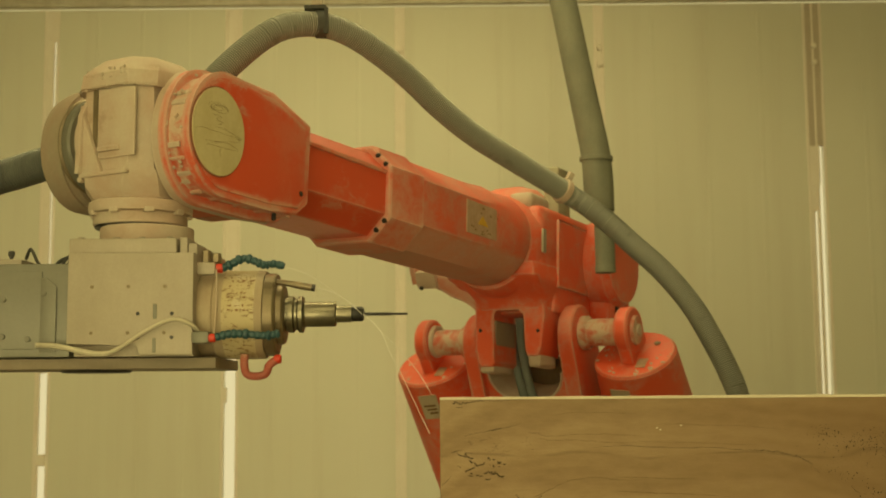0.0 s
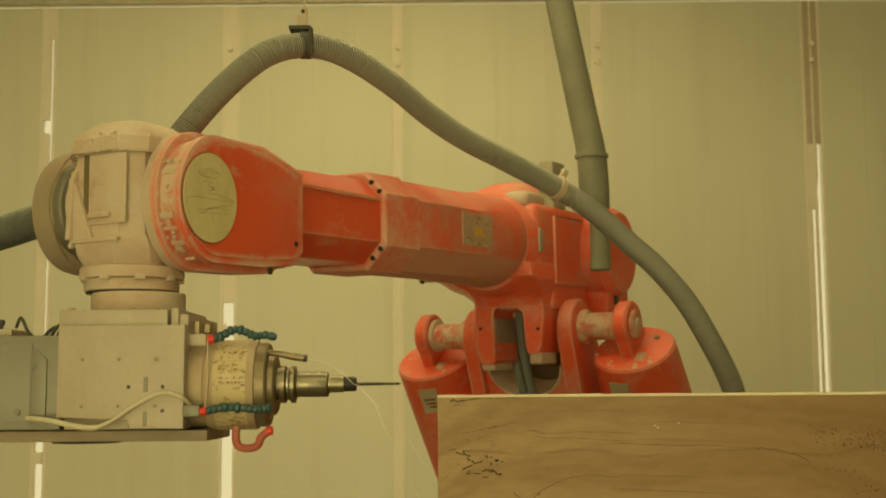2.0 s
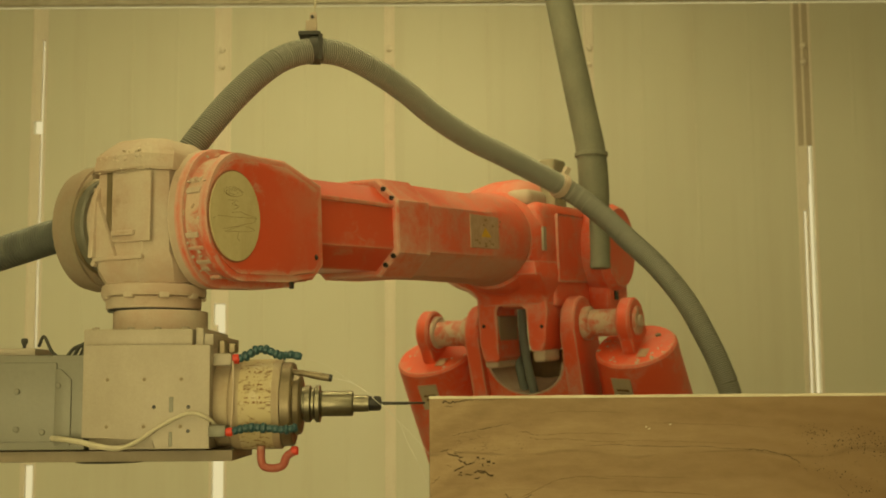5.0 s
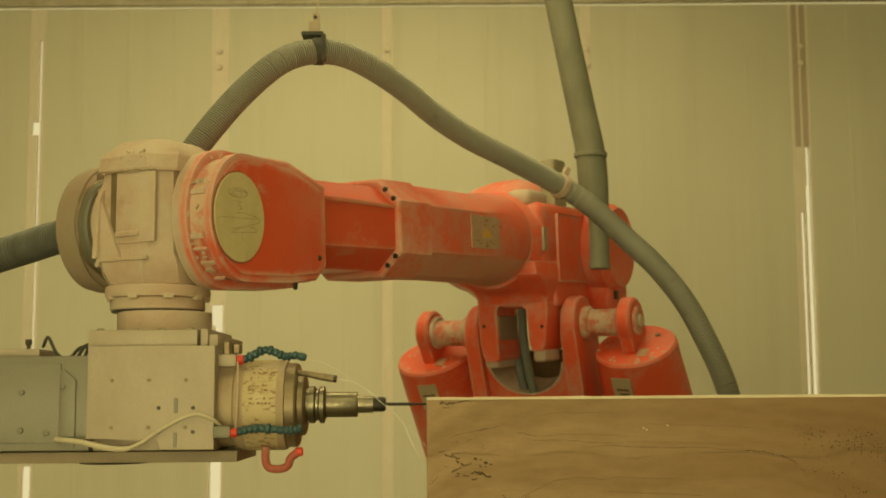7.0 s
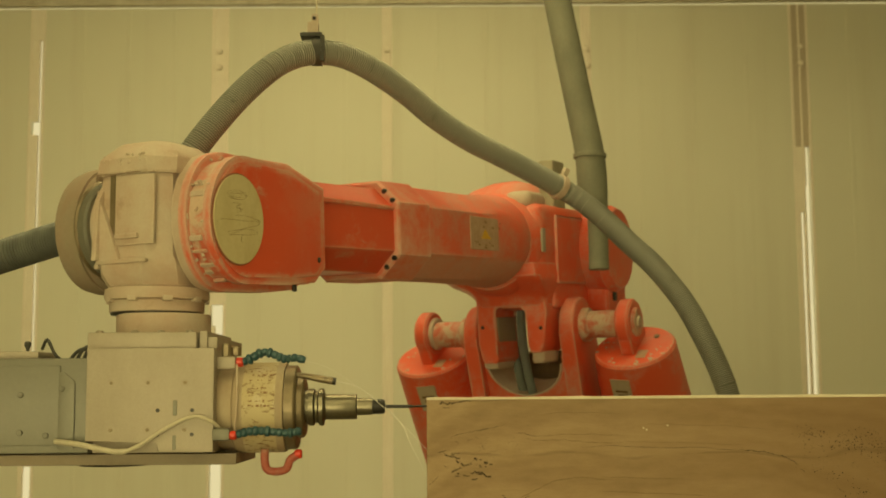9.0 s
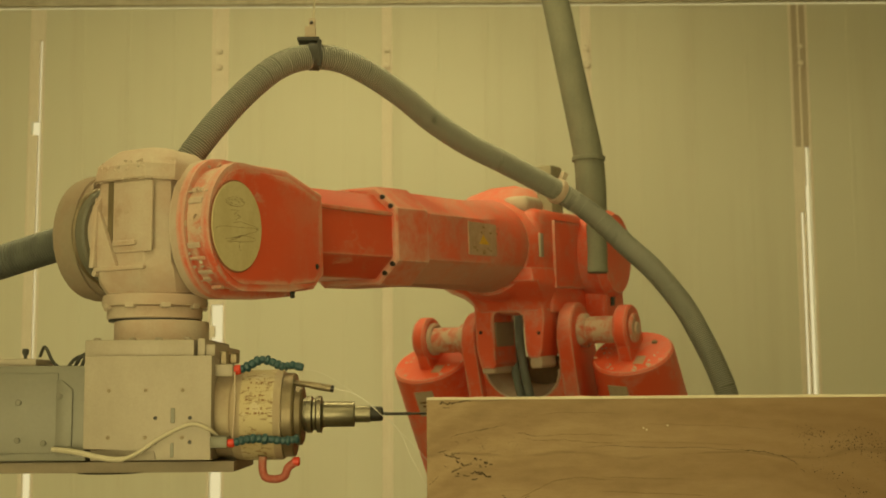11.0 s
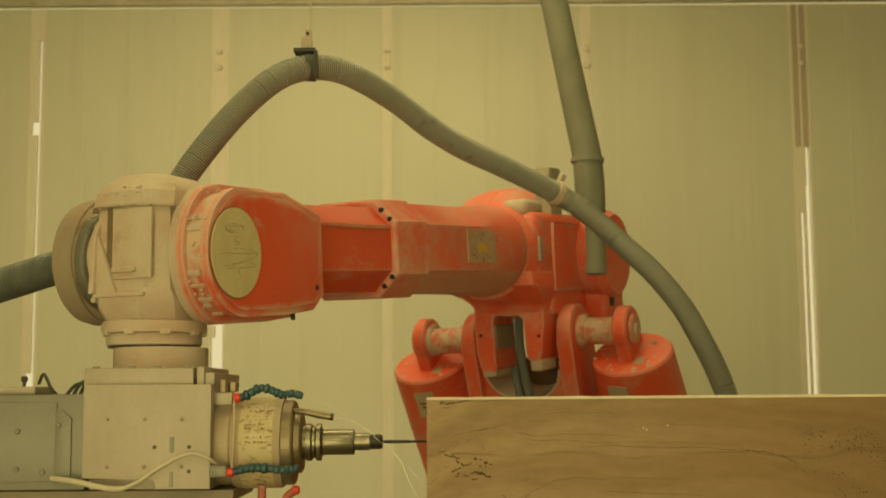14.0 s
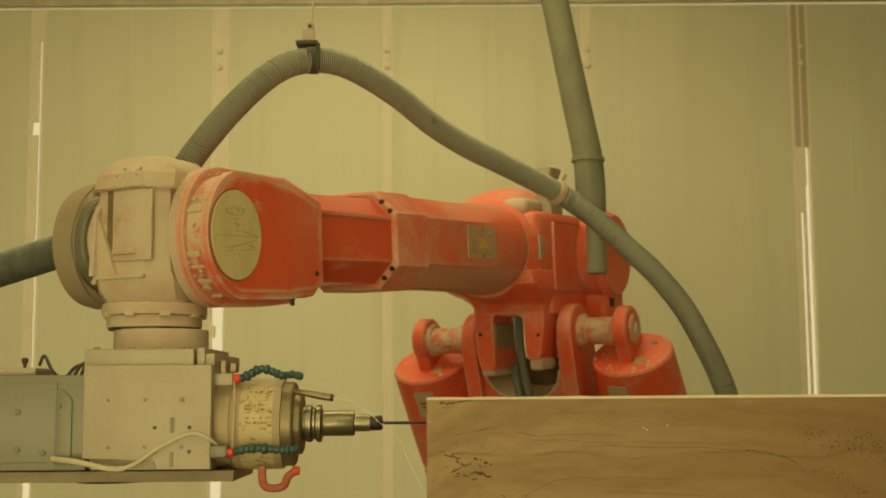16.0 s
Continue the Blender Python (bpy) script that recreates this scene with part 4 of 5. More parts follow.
# ---- the milling head ----
def build_head():
    """Origin at the wrist centre; x along the spindle, y away from the front plate."""
    head = tagged(new("milling_head"), "dusty aluminium milling head with spindle and coolant hoses", "milling spindle")
    flange = part("flange", lathe([(0.085, -0.232), (0.088, -0.228), (0.088, -0.188), (0.086, -0.186)], "z", (0.016, -0.01, 0), 48), CAKED, head, "round pale mounting flange")
    for i in range(10):
        part("bolt", disc(0.007, -0.234, -0.222, "z", (0.016 + 0.086 * math.cos(i * 0.628), -0.01 + 0.086 * math.sin(i * 0.628), 0), 8), CAKED, flange)
    part("mounting_plate", box(-0.074, 0.116, -0.205, 0.10, -0.262, -0.228, 0.003), ALUMINIUM, head, "milled aluminium mounting plate")
    part("clamp_bar", box(0.120, 0.134, -0.198, 0.05, -0.258, -0.226, 0.003), ALUMINIUM, head)
    part("bracket", box(0.119, 0.150, -0.19, 0.08, -0.262, -0.236, 0.003), ALUMINIUM, head)
    for x in (-0.058, 0.004, 0.050, 0.100):
        part("bolt", disc(0.007, -0.229, -0.2235, "z", (x, -0.185, 0), 8), ALUMINIUM, head)
    front = [(-0.066, -0.257), (0.152, -0.257), (0.152, -0.434), (0.058, -0.434), (0.058, -0.416), (-0.066, -0.416)]
    plate = part("face_plate", prism(front, -0.232, -0.200, "y", 0.002), ALUMINIUM, head, "milled aluminium plate with screw holes")
    part("block", box(-0.062, 0.150, -0.202, 0.02, -0.436, -0.260, 0.003), ALUMINIUM, head)
    for x in (-0.023, 0.040, 0.103):
        for z in (-0.316, -0.396):
            part("countersink", lathe([(0.0075, -0.2328), (0.0078, -0.2335), (0.0060, -0.2338), (0.0040, -0.2330)], "y", (x, 0, z), 16), ALUMINIUM, plate)
            part("screw", disc(0.0032, -0.2345, -0.232, "y", (x, 0, z), 8, 0.0005), BRONZE, plate)
    for x in (0.057, 0.116):
        for z in (-0.363, -0.404):
            part("hole", disc(0.0034, -0.2332, -0.230, "y", (x, 0, z), 12, 0.0003), BLACK, plate)
    part("groove", box(0.083, 0.090, -0.2333, -0.231, -0.372, -0.346, 0.0006, 1), SHEET, plate)
    part("groove", box(0.083, 0.089, -0.2333, -0.231, -0.430, -0.405, 0.0006, 1), SHEET, plate)
    # motor box that runs back from the plate
    rear = part("motor_box", box(-0.66, -0.068, -0.205, 0.02, -0.436, -0.272, 0.004), SHEET, head, "long grey-green sheet metal motor box")
    part("access_plate", prism([(-0.120, -0.297), (-0.110, -0.297), (-0.092, -0.314), (-0.092, -0.428), (-0.120, -0.428)], -0.2100, -0.206, "y", 0.001, 2), SHEET, rear, "raised edge strip of the motor box")
    part("cover_sheet", box(-0.64, -0.118, -0.2085, -0.204, -0.422, -0.285, 0.002), SHEET, rear)
    for x, z in ((-0.114, -0.325), (-0.185, -0.335), (-0.185, -0.400), (-0.14, -0.405), (-0.33, -0.335), (-0.33, -0.400)):
        part("screw", disc(0.005, -0.2125, -0.206, "y", (x, 0, z), 10, 0.001), SHEET, rear)
    part("base_plate", box(-0.66, 0.186, -0.195, 0.03, -0.457, -0.438, 0.002), BASE_PLATE, head, "long aluminium base plate")
    part("round_cover", lathe([(0.06, -0.462), (0.065, -0.457)], "z", (-0.05, -0.10, 0), 32), BLACK, head)
    part("connector_block", box(-0.40, -0.172, -0.16, -0.05, -0.272, -0.258, 0.004), ALUMINIUM, head)
    part("knob", lathe([(0.003, -0.262), (0.003, -0.252), (0.006, -0.247), (0.006, -0.241), (0.004, -0.239)], "z", (-0.205, -0.12, 0), 14), RUBBER, head, "small dark knob")
    part("cable", sweep([(-0.185, -0.10, -0.252), (-0.170, -0.12, -0.236), (-0.150, -0.14, -0.262), (-0.14, -0.14, -0.272)], 0.003, 8, 6), RUBBER, head)
    for k in range(3):
        part("cable", sweep([(-0.128 + 0.012 * k, -0.12, -0.273), (-0.112 + 0.010 * k, -0.12, -0.256 + 0.004 * k), (-0.085 + 0.004 * k, -0.12, -0.252 + 0.003 * k), (-0.055, -0.11, -0.262)], 0.0035, 8, 6), RUBBER, head, "looped black cable")
    # pale cable across the plate
    part("cable", sweep([(-0.122, -0.214, -0.415), (-0.075, -0.240, -0.419), (-0.01, -0.242, -0.432), (0.025, -0.240, -0.424), (0.062, -0.240, -0.400), (0.102, -0.242, -0.379), (0.128, -0.242, -0.374), (0.152, -0.235, -0.384), (0.162, -0.215, -0.398)], lambda s: 0.0048 if s < 0.3 else 0.0034, 8, 8), WHITE_CABLE, head, "pale cable looped over the plate")
    # spindle
    cz, cy = -0.360, -0.130
    sp = part("spindle", lathe([(0.074, 0.148), (0.074, 0.176), (0.0785, 0.180), (0.0795, 0.184), (0.0795, 0.262), (0.078, 0.266)], "x", (0, cy, cz), 56), SPINDLE, head, "stained yellowish spindle housing")
    part("spindle_flange", lathe([(0.071, 0.2655), (0.0745, 0.267), (0.0745, 0.283), (0.072, 0.286), (0.055, 0.287), (0.054, 0.296), (0.050, 0.299), (0.036, 0.300)], "x", (0, cy, cz), 56), BRONZE, sp, "oily bronze-coloured flange")
    random.seed(11)
    letters = part("print_patch", lathe([(0.0797, 0.196), (0.07985, 0.1965), (0.07985, 0.2525), (0.0797, 0.253)], "x", (0, cy, cz), 56), PRINT, sp, "yellowed area with smeared print")
    for row in range(7):
        ang = radians(98 + row * 8.5 + random.uniform(-2, 2))
        for i in range(6):
            if random.random() < 0.2:
                continue
            x = 0.206 + 0.007 * i + random.uniform(-0.002, 0.002)
            part("print_mark", box(x, x + random.uniform(0.001, 0.006), -0.0801, -0.0797, -random.uniform(0.0005, 0.002), random.uniform(0.0005, 0.0028), 0), PRINT_INK, sp, m=Matrix.Translation((0, cy, cz)) @ Matrix.Rotation(ang - math.pi * 0.83, 4, "X"))
    holder = part("tool_holder", lathe([(0.030, 0.299), (0.030, 0.304), (0.033, 0.305), (0.033, 0.314), (0.028, 0.317), (0.028, 0.321), (0.033, 0.324), (0.033, 0.331), (0.0245, 0.333), (0.0225, 0.336), (0.0225, 0.388), (0.0215, 0.390), (0.0150, 0.391), (0.0150, 0.418)], "x", (0, cy, cz), 40), STEEL, sp, "bright steel tool holder")
    part("collet_nut", lathe([(0.011, 0.417), (0.0135, 0.419), (0.0135, 0.436), (0.0115, 0.440), (0.006, 0.441)], "x", (0, cy, cz), 14), BLACK, sp, "black collet nut")
    part("milling_bit", lathe([(0.0029, 0.44), (0.0029, 0.488), (0.0021, 0.490), (0.0021, 0.517), (0.0008, 0.5195)], "x", (0, cy, cz), 14), BLACK, sp, "thin dark milling bit")
    part("nozzle_bar", sweep([(0.280, cy - 0.035, -0.303), (0.305, cy - 0.036, -0.306), (0.330, cy - 0.036, -0.311), (0.354, cy - 0.036, -0.315)], lambda s: 0.0045 + 0.0022 * min(1, s * 1.5) - (0.003 if s > 0.97 else 0), 14, 6), BRONZE, sp, "bronze coolant nozzle with dark tip")
    part("nozzle_tip", sweep([(0.335, cy - 0.036, -0.3118), (0.345, cy - 0.036, -0.3135), (0.3555, cy - 0.036, -0.3153)], 0.0066, 12, 4), BLACK, sp)
    # segmented coolant hoses
    def beads(path, k):
        line = smooth_path(path, 12)
        hose = None
        for i in range(k):
            a, b = line[int(i / k * (len(line) - 1))], line[min(len(line) - 1, int((i + 1) / k * (len(line) - 1)))]
            turn = (b - a).to_track_quat("X", "Z").to_matrix().to_4x4()
            w = (b - a).length
            r = random.uniform(0.92, 1.2) * (1.12 if i % 2 else 0.95)
            bm = lathe([(0.0046, -0.1 * w), (0.0066 * r, 0.12 * w), (0.0073 * r, 0.45 * w), (0.0066 * r, 0.8 * w), (0.0050, 1.1 * w)], "x", (0, 0, 0), 9)
            m = Matrix.Translation(a) @ turn
            if hose is None:
                bm.transform(m)
                hose = part("coolant_hose", bm, TEAL, head, "teal segmented coolant hose")
            else:
                part("bead", bm, TEAL, hose, m=m)
        return hose
    beads([(0.194, -0.19, -0.281), (0.211, -0.19, -0.274), (0.227, -0.19, -0.264), (0.243, -0.19, -0.265), (0.260, -0.19, -0.273), (0.273, -0.19, -0.277), (0.282, -0.19, -0.273), (0.303, -0.19, -0.278)], 13)
    beads([(0.192, -0.235, -0.405), (0.220, -0.235, -0.399), (0.250, -0.235, -0.400), (0.280, -0.235, -0.403), (0.302, -0.235, -0.399)], 12)
    part("hose_ring", disc(0.0085, 0.183, 0.196, "x", (0, -0.19, -0.281), 16), RED, head, "red plastic hose ring")
    part("hose_ring", disc(0.0075, 0.181, 0.193, "x", (0, -0.235, -0.406), 16), RED, head, "red plastic hose ring")
    part("fitting", box(0.150, 0.184, -0.203, -0.178, -0.293, -0.271, 0.005), ALUMINIUM, head, "pale coolant fitting")
    part("fitting", box(0.150, 0.181, -0.236, -0.20, -0.415, -0.394, 0.005), SHEET, head)
    part("elbow_fitting", disc(0.008, -0.272, -0.248, "z", (0.165, -0.185, 0), 6), BRONZE, head)
    part("elbow_fitting", disc(0.009, -0.270, -0.252, "z", (0.180, -0.170, 0), 6), BRONZE, head)
    part("thin_line", sweep([(0.188, -0.212, -0.285), (0.189, -0.215, -0.34), (0.187, -0.222, -0.402)], 0.0014, 6, 6), CAKED, head)
    part("red_hook", sweep([(0.232, -0.17, -0.432), (0.232, -0.17, -0.455), (0.238, -0.17, -0.468), (0.255, -0.17, -0.471), (0.270, -0.17, -0.466), (0.276, -0.17, -0.452), (0.286, -0.17, -0.444), (0.293, -0.17, -0.440)], 0.0072, 12, 6), HOOK, head, "bent red pipe below the spindle")
    part("hook_cap", disc(0.008, 0.284, 0.297, "x", (0, -0.17, -0.441), 12), RED, head)
    # coolant in the air
    part("water_jet", sweep([(0.356, -0.166, -0.315), (0.385, -0.155, -0.322), (0.412, -0.14, -0.338), (0.440, -0.135, -0.360), (0.470, -0.13, -0.392), (0.487, -0.13, -0.430), (0.506, -0.13, -0.466), (0.531, -0.13, -0.519), (0.558, -0.13, -0.575)], lambda s: 0.0009 - 0.0005 * s, 8, 8), WATER, head, "thin arc of coolant water")
    part("water_jet", sweep([(0.303, -0.19, -0.280), (0.34, -0.18, -0.290), (0.393, -0.16, -0.324), (0.428, -0.15, -0.352), (0.478, -0.14, -0.398), (0.53, -0.14, -0.455), (0.562, -0.14, -0.505)], 0.0004, 6, 8), WATER, head)
    return head


# ---- hoses ----
HOSE_PATH = [(-0.612, 2.735, 2.090), (-0.565, 2.740, 2.168), (-0.524, 2.750, 2.230), (-0.461, 2.780, 2.318), (-0.392, 2.810, 2.394), (-0.343, 2.850, 2.435), (-0.291, 2.880, 2.453), (-0.233, 2.920, 2.456), (-0.166, 2.970, 2.435), (-0.087, 3.050, 2.397), (-0.015, 3.120, 2.350), (0.072, 3.200, 2.308), (0.176, 3.300, 2.275), (0.339, 3.450, 2.217), (0.432, 3.450, 2.148), (0.507, 3.420, 2.067), (0.575, 3.380, 1.991), (0.641, 3.340, 1.893), (0.684, 3.310, 1.798), (0.718, 3.290, 1.710), (0.742, 3.280, 1.616), (0.768, 3.300, 1.400), (0.790, 3.420, 0.900), (0.760, 3.600, 0.450), (0.640, 3.880, 0.300)]
# offsets from the pose at 7 s: of the apex (t, x, z) and of the clip on the elbow
APEX = [(0, -0.024, 0.065), (0.5, -0.035, 0.050), (1, -0.040, 0.037), (1.5, -0.046, 0.025), (2, -0.054, 0.010), (2.2, -0.055, -0.002), (2.5, -0.034, -0.006), (3, -0.025, -0.004), (4, -0.021, -0.002), (6.5, 0, 0),
        (8.5, 0, 0), (9, -0.003, -0.002), (11.5, -0.011, -0.016), (12.5, -0.014, -0.025), (14, -0.018, -0.039), (15, -0.017, -0.030), (16, -0.013, -0.021)]

CLIP_SHIFT = [(0, -0.028, -0.0155), (0.5, -0.032, -0.014), (1, -0.033, -0.012), (1.5, -0.033, -0.012), (2, -0.037, -0.014), (2.2, -0.034, -0.011), (2.5, -0.018, -0.007), (3, -0.013, -0.004), (4, -0.0115, -0.004),
              (6.5, 0, 0), (8.5, 0, 0), (9, -0.003, -0.003), (11.5, -0.009, -0.017), (12.5, -0.0124, -0.020), (15.5, -0.0124, -0.020), (16, -0.010, -0.018)]


def clip_shift(t):
    x, z = between(CLIP_SHIFT, t)
    return Vector((x, 0, z))


def hose_at(t):
    """Points of the hose line at a time: its ends and hangers carry it along."""
    w = wrist_at(t) - Vector((-0.5441, 2.4, 1.9951))
    a = between(APEX, t)
    a = Vector((a.x, 0, a.y))
    e = clip_shift(t)
    marks = [(0, w * 0.6 + a * 0.4), (1, w * 0.42 + a * 0.58), (4, w * 0.2 + a * 0.8), (6, a), (10, a * 0.5 + e * 0.5), (13, e), (16, e * 0.75), (20, e * 0.35), (22, Vector((0, 0, 0))), (24, Vector((0, 0, 0)))]
    out = []
    for i, q in enumerate(HOSE_PATH):
        for (i0, v0), (i1, v1) in zip(marks, marks[1:]):
            if i0 <= i <= i1:
                s = (i - i0) / (i1 - i0)
                out.append(Vector(q) + v0 * (1 - s) + v1 * s)
                break
    return smooth_path(out, 10)


PIECES = 118


def hose_rows(t):
    line = hose_at(t)
    steps = [0.0]
    for a, b in zip(line, line[1:]):
        steps.append(steps[-1] + (b - a).length)
    cols = [np.interp(np.linspace(0, steps[-1], PIECES + 1), steps, [p[i] for p in line]) for i in range(3)]
    pts = [Vector((cols[0][i], cols[1][i], cols[2][i])) for i in range(PIECES + 1)]
    out = []
    for a, b in zip(pts, pts[1:]):
        x = (b - a).normalized()
        y = Vector((0, 1, 0))
        y = (y - x * y.dot(x)).normalized()
        out.append(axes(x, y, x.cross(y), (a + b) / 2))
    return out


def build_hose():
    hose = tagged(new("dust_hose"), "grey corrugated hose looping from wrist to elbow", "hose")
    w, ribs = 0.0159, 6
    profile = []
    for i in range(ribs):
        h = -w + 2 * w * i / ribs
        s = 2 * w / ribs
        profile += [(0.0262, h), (0.0299, h + 0.30 * s), (0.0299, h + 0.60 * s), (0.0262, h + 0.9 * s)]
    first = None
    pieces = []
    for i in range(PIECES):
        if first is None:
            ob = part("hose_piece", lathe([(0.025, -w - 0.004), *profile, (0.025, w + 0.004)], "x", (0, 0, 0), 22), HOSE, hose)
            first = ob.data
        else:
            ob = new("hose_piece", first)
            ob.parent = hose
        pieces.append(ob)
    return pieces


def build_hanger():
    hanger = tagged(new("hose_hanger"), "dark strap and pale hook holding the hose from above", "hose clamp")
    part("strap", lathe([(0.0310, -0.012), (0.0335, -0.012), (0.0335, 0.012), (0.0310, 0.012)], "x", (0, 0, -0.035), 28), RUBBER, hanger, "dark rubber strap", m=pose(0.004, 0, 0, 0, 2, 0))
    part("strap_buckle", box(-0.036, 0.016, -0.022, 0.022, -0.003, 0.007, 0.003), RUBBER, hanger)
    part("strap_end", box(0.012, 0.022, -0.030, -0.020, -0.065, -0.002, 0.002), RUBBER, hanger)
    part("hook", box(-0.020, 0.006, -0.010, 0.010, 0.006, 0.036, 0.004), CAKED, hanger, "pale hook block")
    part("hook_eye", box(-0.011, 0.005, -0.006, 0.006, 0.034, 0.056, 0.004), CAKED, hanger)
    part("hook_pin", disc(0.004, -0.013, 0.013, "y", (-0.004, 0, 0.044), 10), BLACK, hanger)
    part("rope", sweep([(-0.002, 0, 0.050), (0.002, 0, 0.12), (0.004, 0, 0.6), (0.004, 0, 1.365)], 0.0022, 8, 4), WHITE_CABLE, hanger, "thin pale rope")
    return hanger


def build_supply():
    hose = tagged(new("supply_hose"), "flat grey sleeve hanging from the ceiling to the elbow", "hose")
    part("sleeve", sweep([(-0.20, 0.10, 1.66), (-0.155, 0.06, 1.10), (-0.122, 0.0, 0.72), (-0.075, 0.0, 0.45), (-0.028, 0.0, 0.20), (-0.004, 0.0, 0.07), (0.003, 0.0, -0.02), (0.004, 0, -0.10)], lambda s: 0.040 + 0.008 * min(1.0, s * 1.2), 18, 8, None, 0.9), SLEEVE, hose, "worn grey sleeve")
    part("band", lathe([(0.0475, 0.048), (0.0495, 0.049), (0.0495, 0.060), (0.0475, 0.061)], "z", (-0.002, 0, 0.0), 22), SLEEVE, hose, "tape band round the sleeve")
    part("tail", sweep([(0.012, 0, -0.05), (0.016, 0, -0.12), (0.018, 0.0, -0.20), (0.018, 0.0, -0.27)], 0.0295, 16, 5), SLEEVE, hose, "straight lower tube")
    part("tail_end", disc(0.0305, -0.285, -0.265, "z", (0.018, 0, 0), 18), SLEEVE, hose)
    return hose


def build_clip():
    clip = tagged(new("hose_clip"), "pale ring clip holding the hose on the elbow", "hose clamp")
    part("ring", lathe([(0.0305, -0.009), (0.0355, -0.009), (0.0365, 0.0), (0.0355, 0.009), (0.0305, 0.009)], "x", (0, 0, 0), 28), CAKED, clip)
    part("screw", box(-0.008, 0.008, -0.008, 0.008, 0.036, 0.056, 0.003), CAKED, clip)
    return clip


# ---- the stone ----
def build_stone():
    """Origin at the front upper left edge."""
    bm = box(0, 1.25, 0, 0.62, -0.74, 0, 0)
    long = [e for e in bm.edges]
    bmesh.ops.bevel(bm, geom=long, offset=0.0025, segments=2, affect="EDGES", profile=0.5)
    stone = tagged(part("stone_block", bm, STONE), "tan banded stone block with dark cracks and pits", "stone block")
    stone.location = (-0.0295, 2.12, 1.6447)
    # pale chipped crust along the upper front edge
    random.seed(5)
    x = 0.0
    verts_top = bmesh.new()
    last = None
    while x < 1.245:
        h = random.uniform(0.0008, 0.0026)
        # crust spans the unseen top too, as an added reflector for undersides
        ring = [verts_top.verts.new((x, -0.0006, -0.0022)), verts_top.verts.new((x, -0.0004, h)), verts_top.verts.new((x, 0.61, h * 0.6)), verts_top.verts.new((x, 0.61, -0.0022))]
        if last:
            for i in range(4):
                verts_top.faces.new((last[i], last[(i + 1) % 4], ring[(i + 1) % 4], ring[i]))
        else:
            verts_top.faces.new(ring)
        last = ring
        x += random.uniform(0.006, 0.03)
    verts_top.faces.new(last)
    part("chalky_crust", verts_top, CHALK, stone, "pale dust crust on the front edge, widened over the top as reflector")
    # hairline cracks cut near the corner
    def crack(points, r, material=CRACK):
        r *= 1.4 if r > 0.0007 and material is CRACK else 1.0
        line = smooth_path([(px, 0, pz) for px, pz in points], 6)
        points = [(q.x, q.z + random.uniform(-1.0, 1.0) * r) for q in line]
        part("crack" if material is CRACK else "vein", sweep([(px, -0.0002, pz) for px, pz in points], lambda s: r * (0.25 + 0.75 * abs(math.sin(s * 23 + r * 900))) * min(1.0, 0.2 + 6 * min(s, 1 - s)), 6, 2, None, 0.5), material, stone)
    crack([(0.0211, -0.008), (0.027, -0.0072), (0.0388, -0.0084), (0.0513, -0.008)], 0.0016)
    crack([(0.0513, -0.0068), (0.0623, -0.0048), (0.0748, -0.0041)], 0.001)
    crack([(0.027, -0.015), (0.0388, -0.0158)], 0.0007)
    crack([(0.074, -0.0033), (0.0937, -0.0052), (0.1093, -0.0041), (0.1407, -0.0025)], 0.0006)
    crack([(0.0191, -0.0899), (0.025, -0.088), (0.0329, -0.0856)], 0.0008)
    crack([(0.0289, -0.0915), (0.0368, -0.0939), (0.0446, -0.0958), (0.0497, -0.0982)], 0.0014)
    crack([(0.0407, -0.0907), (0.0466, -0.0899), (0.0564, -0.0915)], 0.0008)
    crack([(0.0482, -0.1037), (0.0544, -0.106)], 0.0016)
    crack([(0.0564, -0.1084), (0.0623, -0.1107), (0.0686, -0.1095), (0.0748, -0.1076)], 0.0012)
    crack([(0.0407, -0.1221), (0.0466, -0.1186), (0.0513, -0.1166), (0.0584, -0.1139)], 0.0013)
    crack([(0.0289, -0.1115), (0.0356, -0.1142)], 0.0006)
    crack([(0.0466, -0.1276), (0.0544, -0.1288)], 0.001)
    crack([(0.0584, -0.1264), (0.0721, -0.1284)], 0.0008)
    crack([(0.0721, -0.1244), (0.0787, -0.1221), (0.0858, -0.1221), (0.0937, -0.124), (0.0984, -0.1288), (0.1046, -0.1315)], 0.0014)
    crack([(0.074, -0.1342), (0.0838, -0.1327)], 0.0011)
    crack([(0.0787, -0.0986), (0.0838, -0.1013)], 0.0014)
    crack([(0.0874, -0.1119), (0.0901, -0.1131)], 0.0012)
    crack([(0.0952, -0.1064), (0.1015, -0.1064)], 0.0016)
    crack([(0.0027, -0.1421), (0.0093, -0.1374), (0.0191, -0.1284)], 0.0005)
    crack([(0.125, -0.1589), (0.1297, -0.164), (0.1368, -0.1672)], 0.001)
    crack([(0.1564, -0.1684), (0.1623, -0.164), (0.1705, -0.1609)], 0.001)
    crack([(0.0388, -0.0633), (0.0544, -0.0593), (0.078, -0.0546), (0.1015, -0.0507), (0.1337, -0.0437)], 0.0005)
    crack([(0.0858, -0.0535), (0.0956, -0.0515), (0.1035, -0.0499)], 0.0008)
    crack([(0.1486, -0.057), (0.1642, -0.0586), (0.1721, -0.0625), (0.1846, -0.0625)], 0.0006)
    crack([(0.2537, -0.0823), (0.305, -0.0794), (0.327, -0.0812), (0.349, -0.0823), (0.4113, -0.0838), (0.4553, -0.0838), (0.4919, -0.0874), (0.5249, -0.0885)], 0.0005)
    crack([(0.5212, -0.0882), (0.5469, -0.0904), (0.5652, -0.0922), (0.5835, -0.097)], 0.0008)
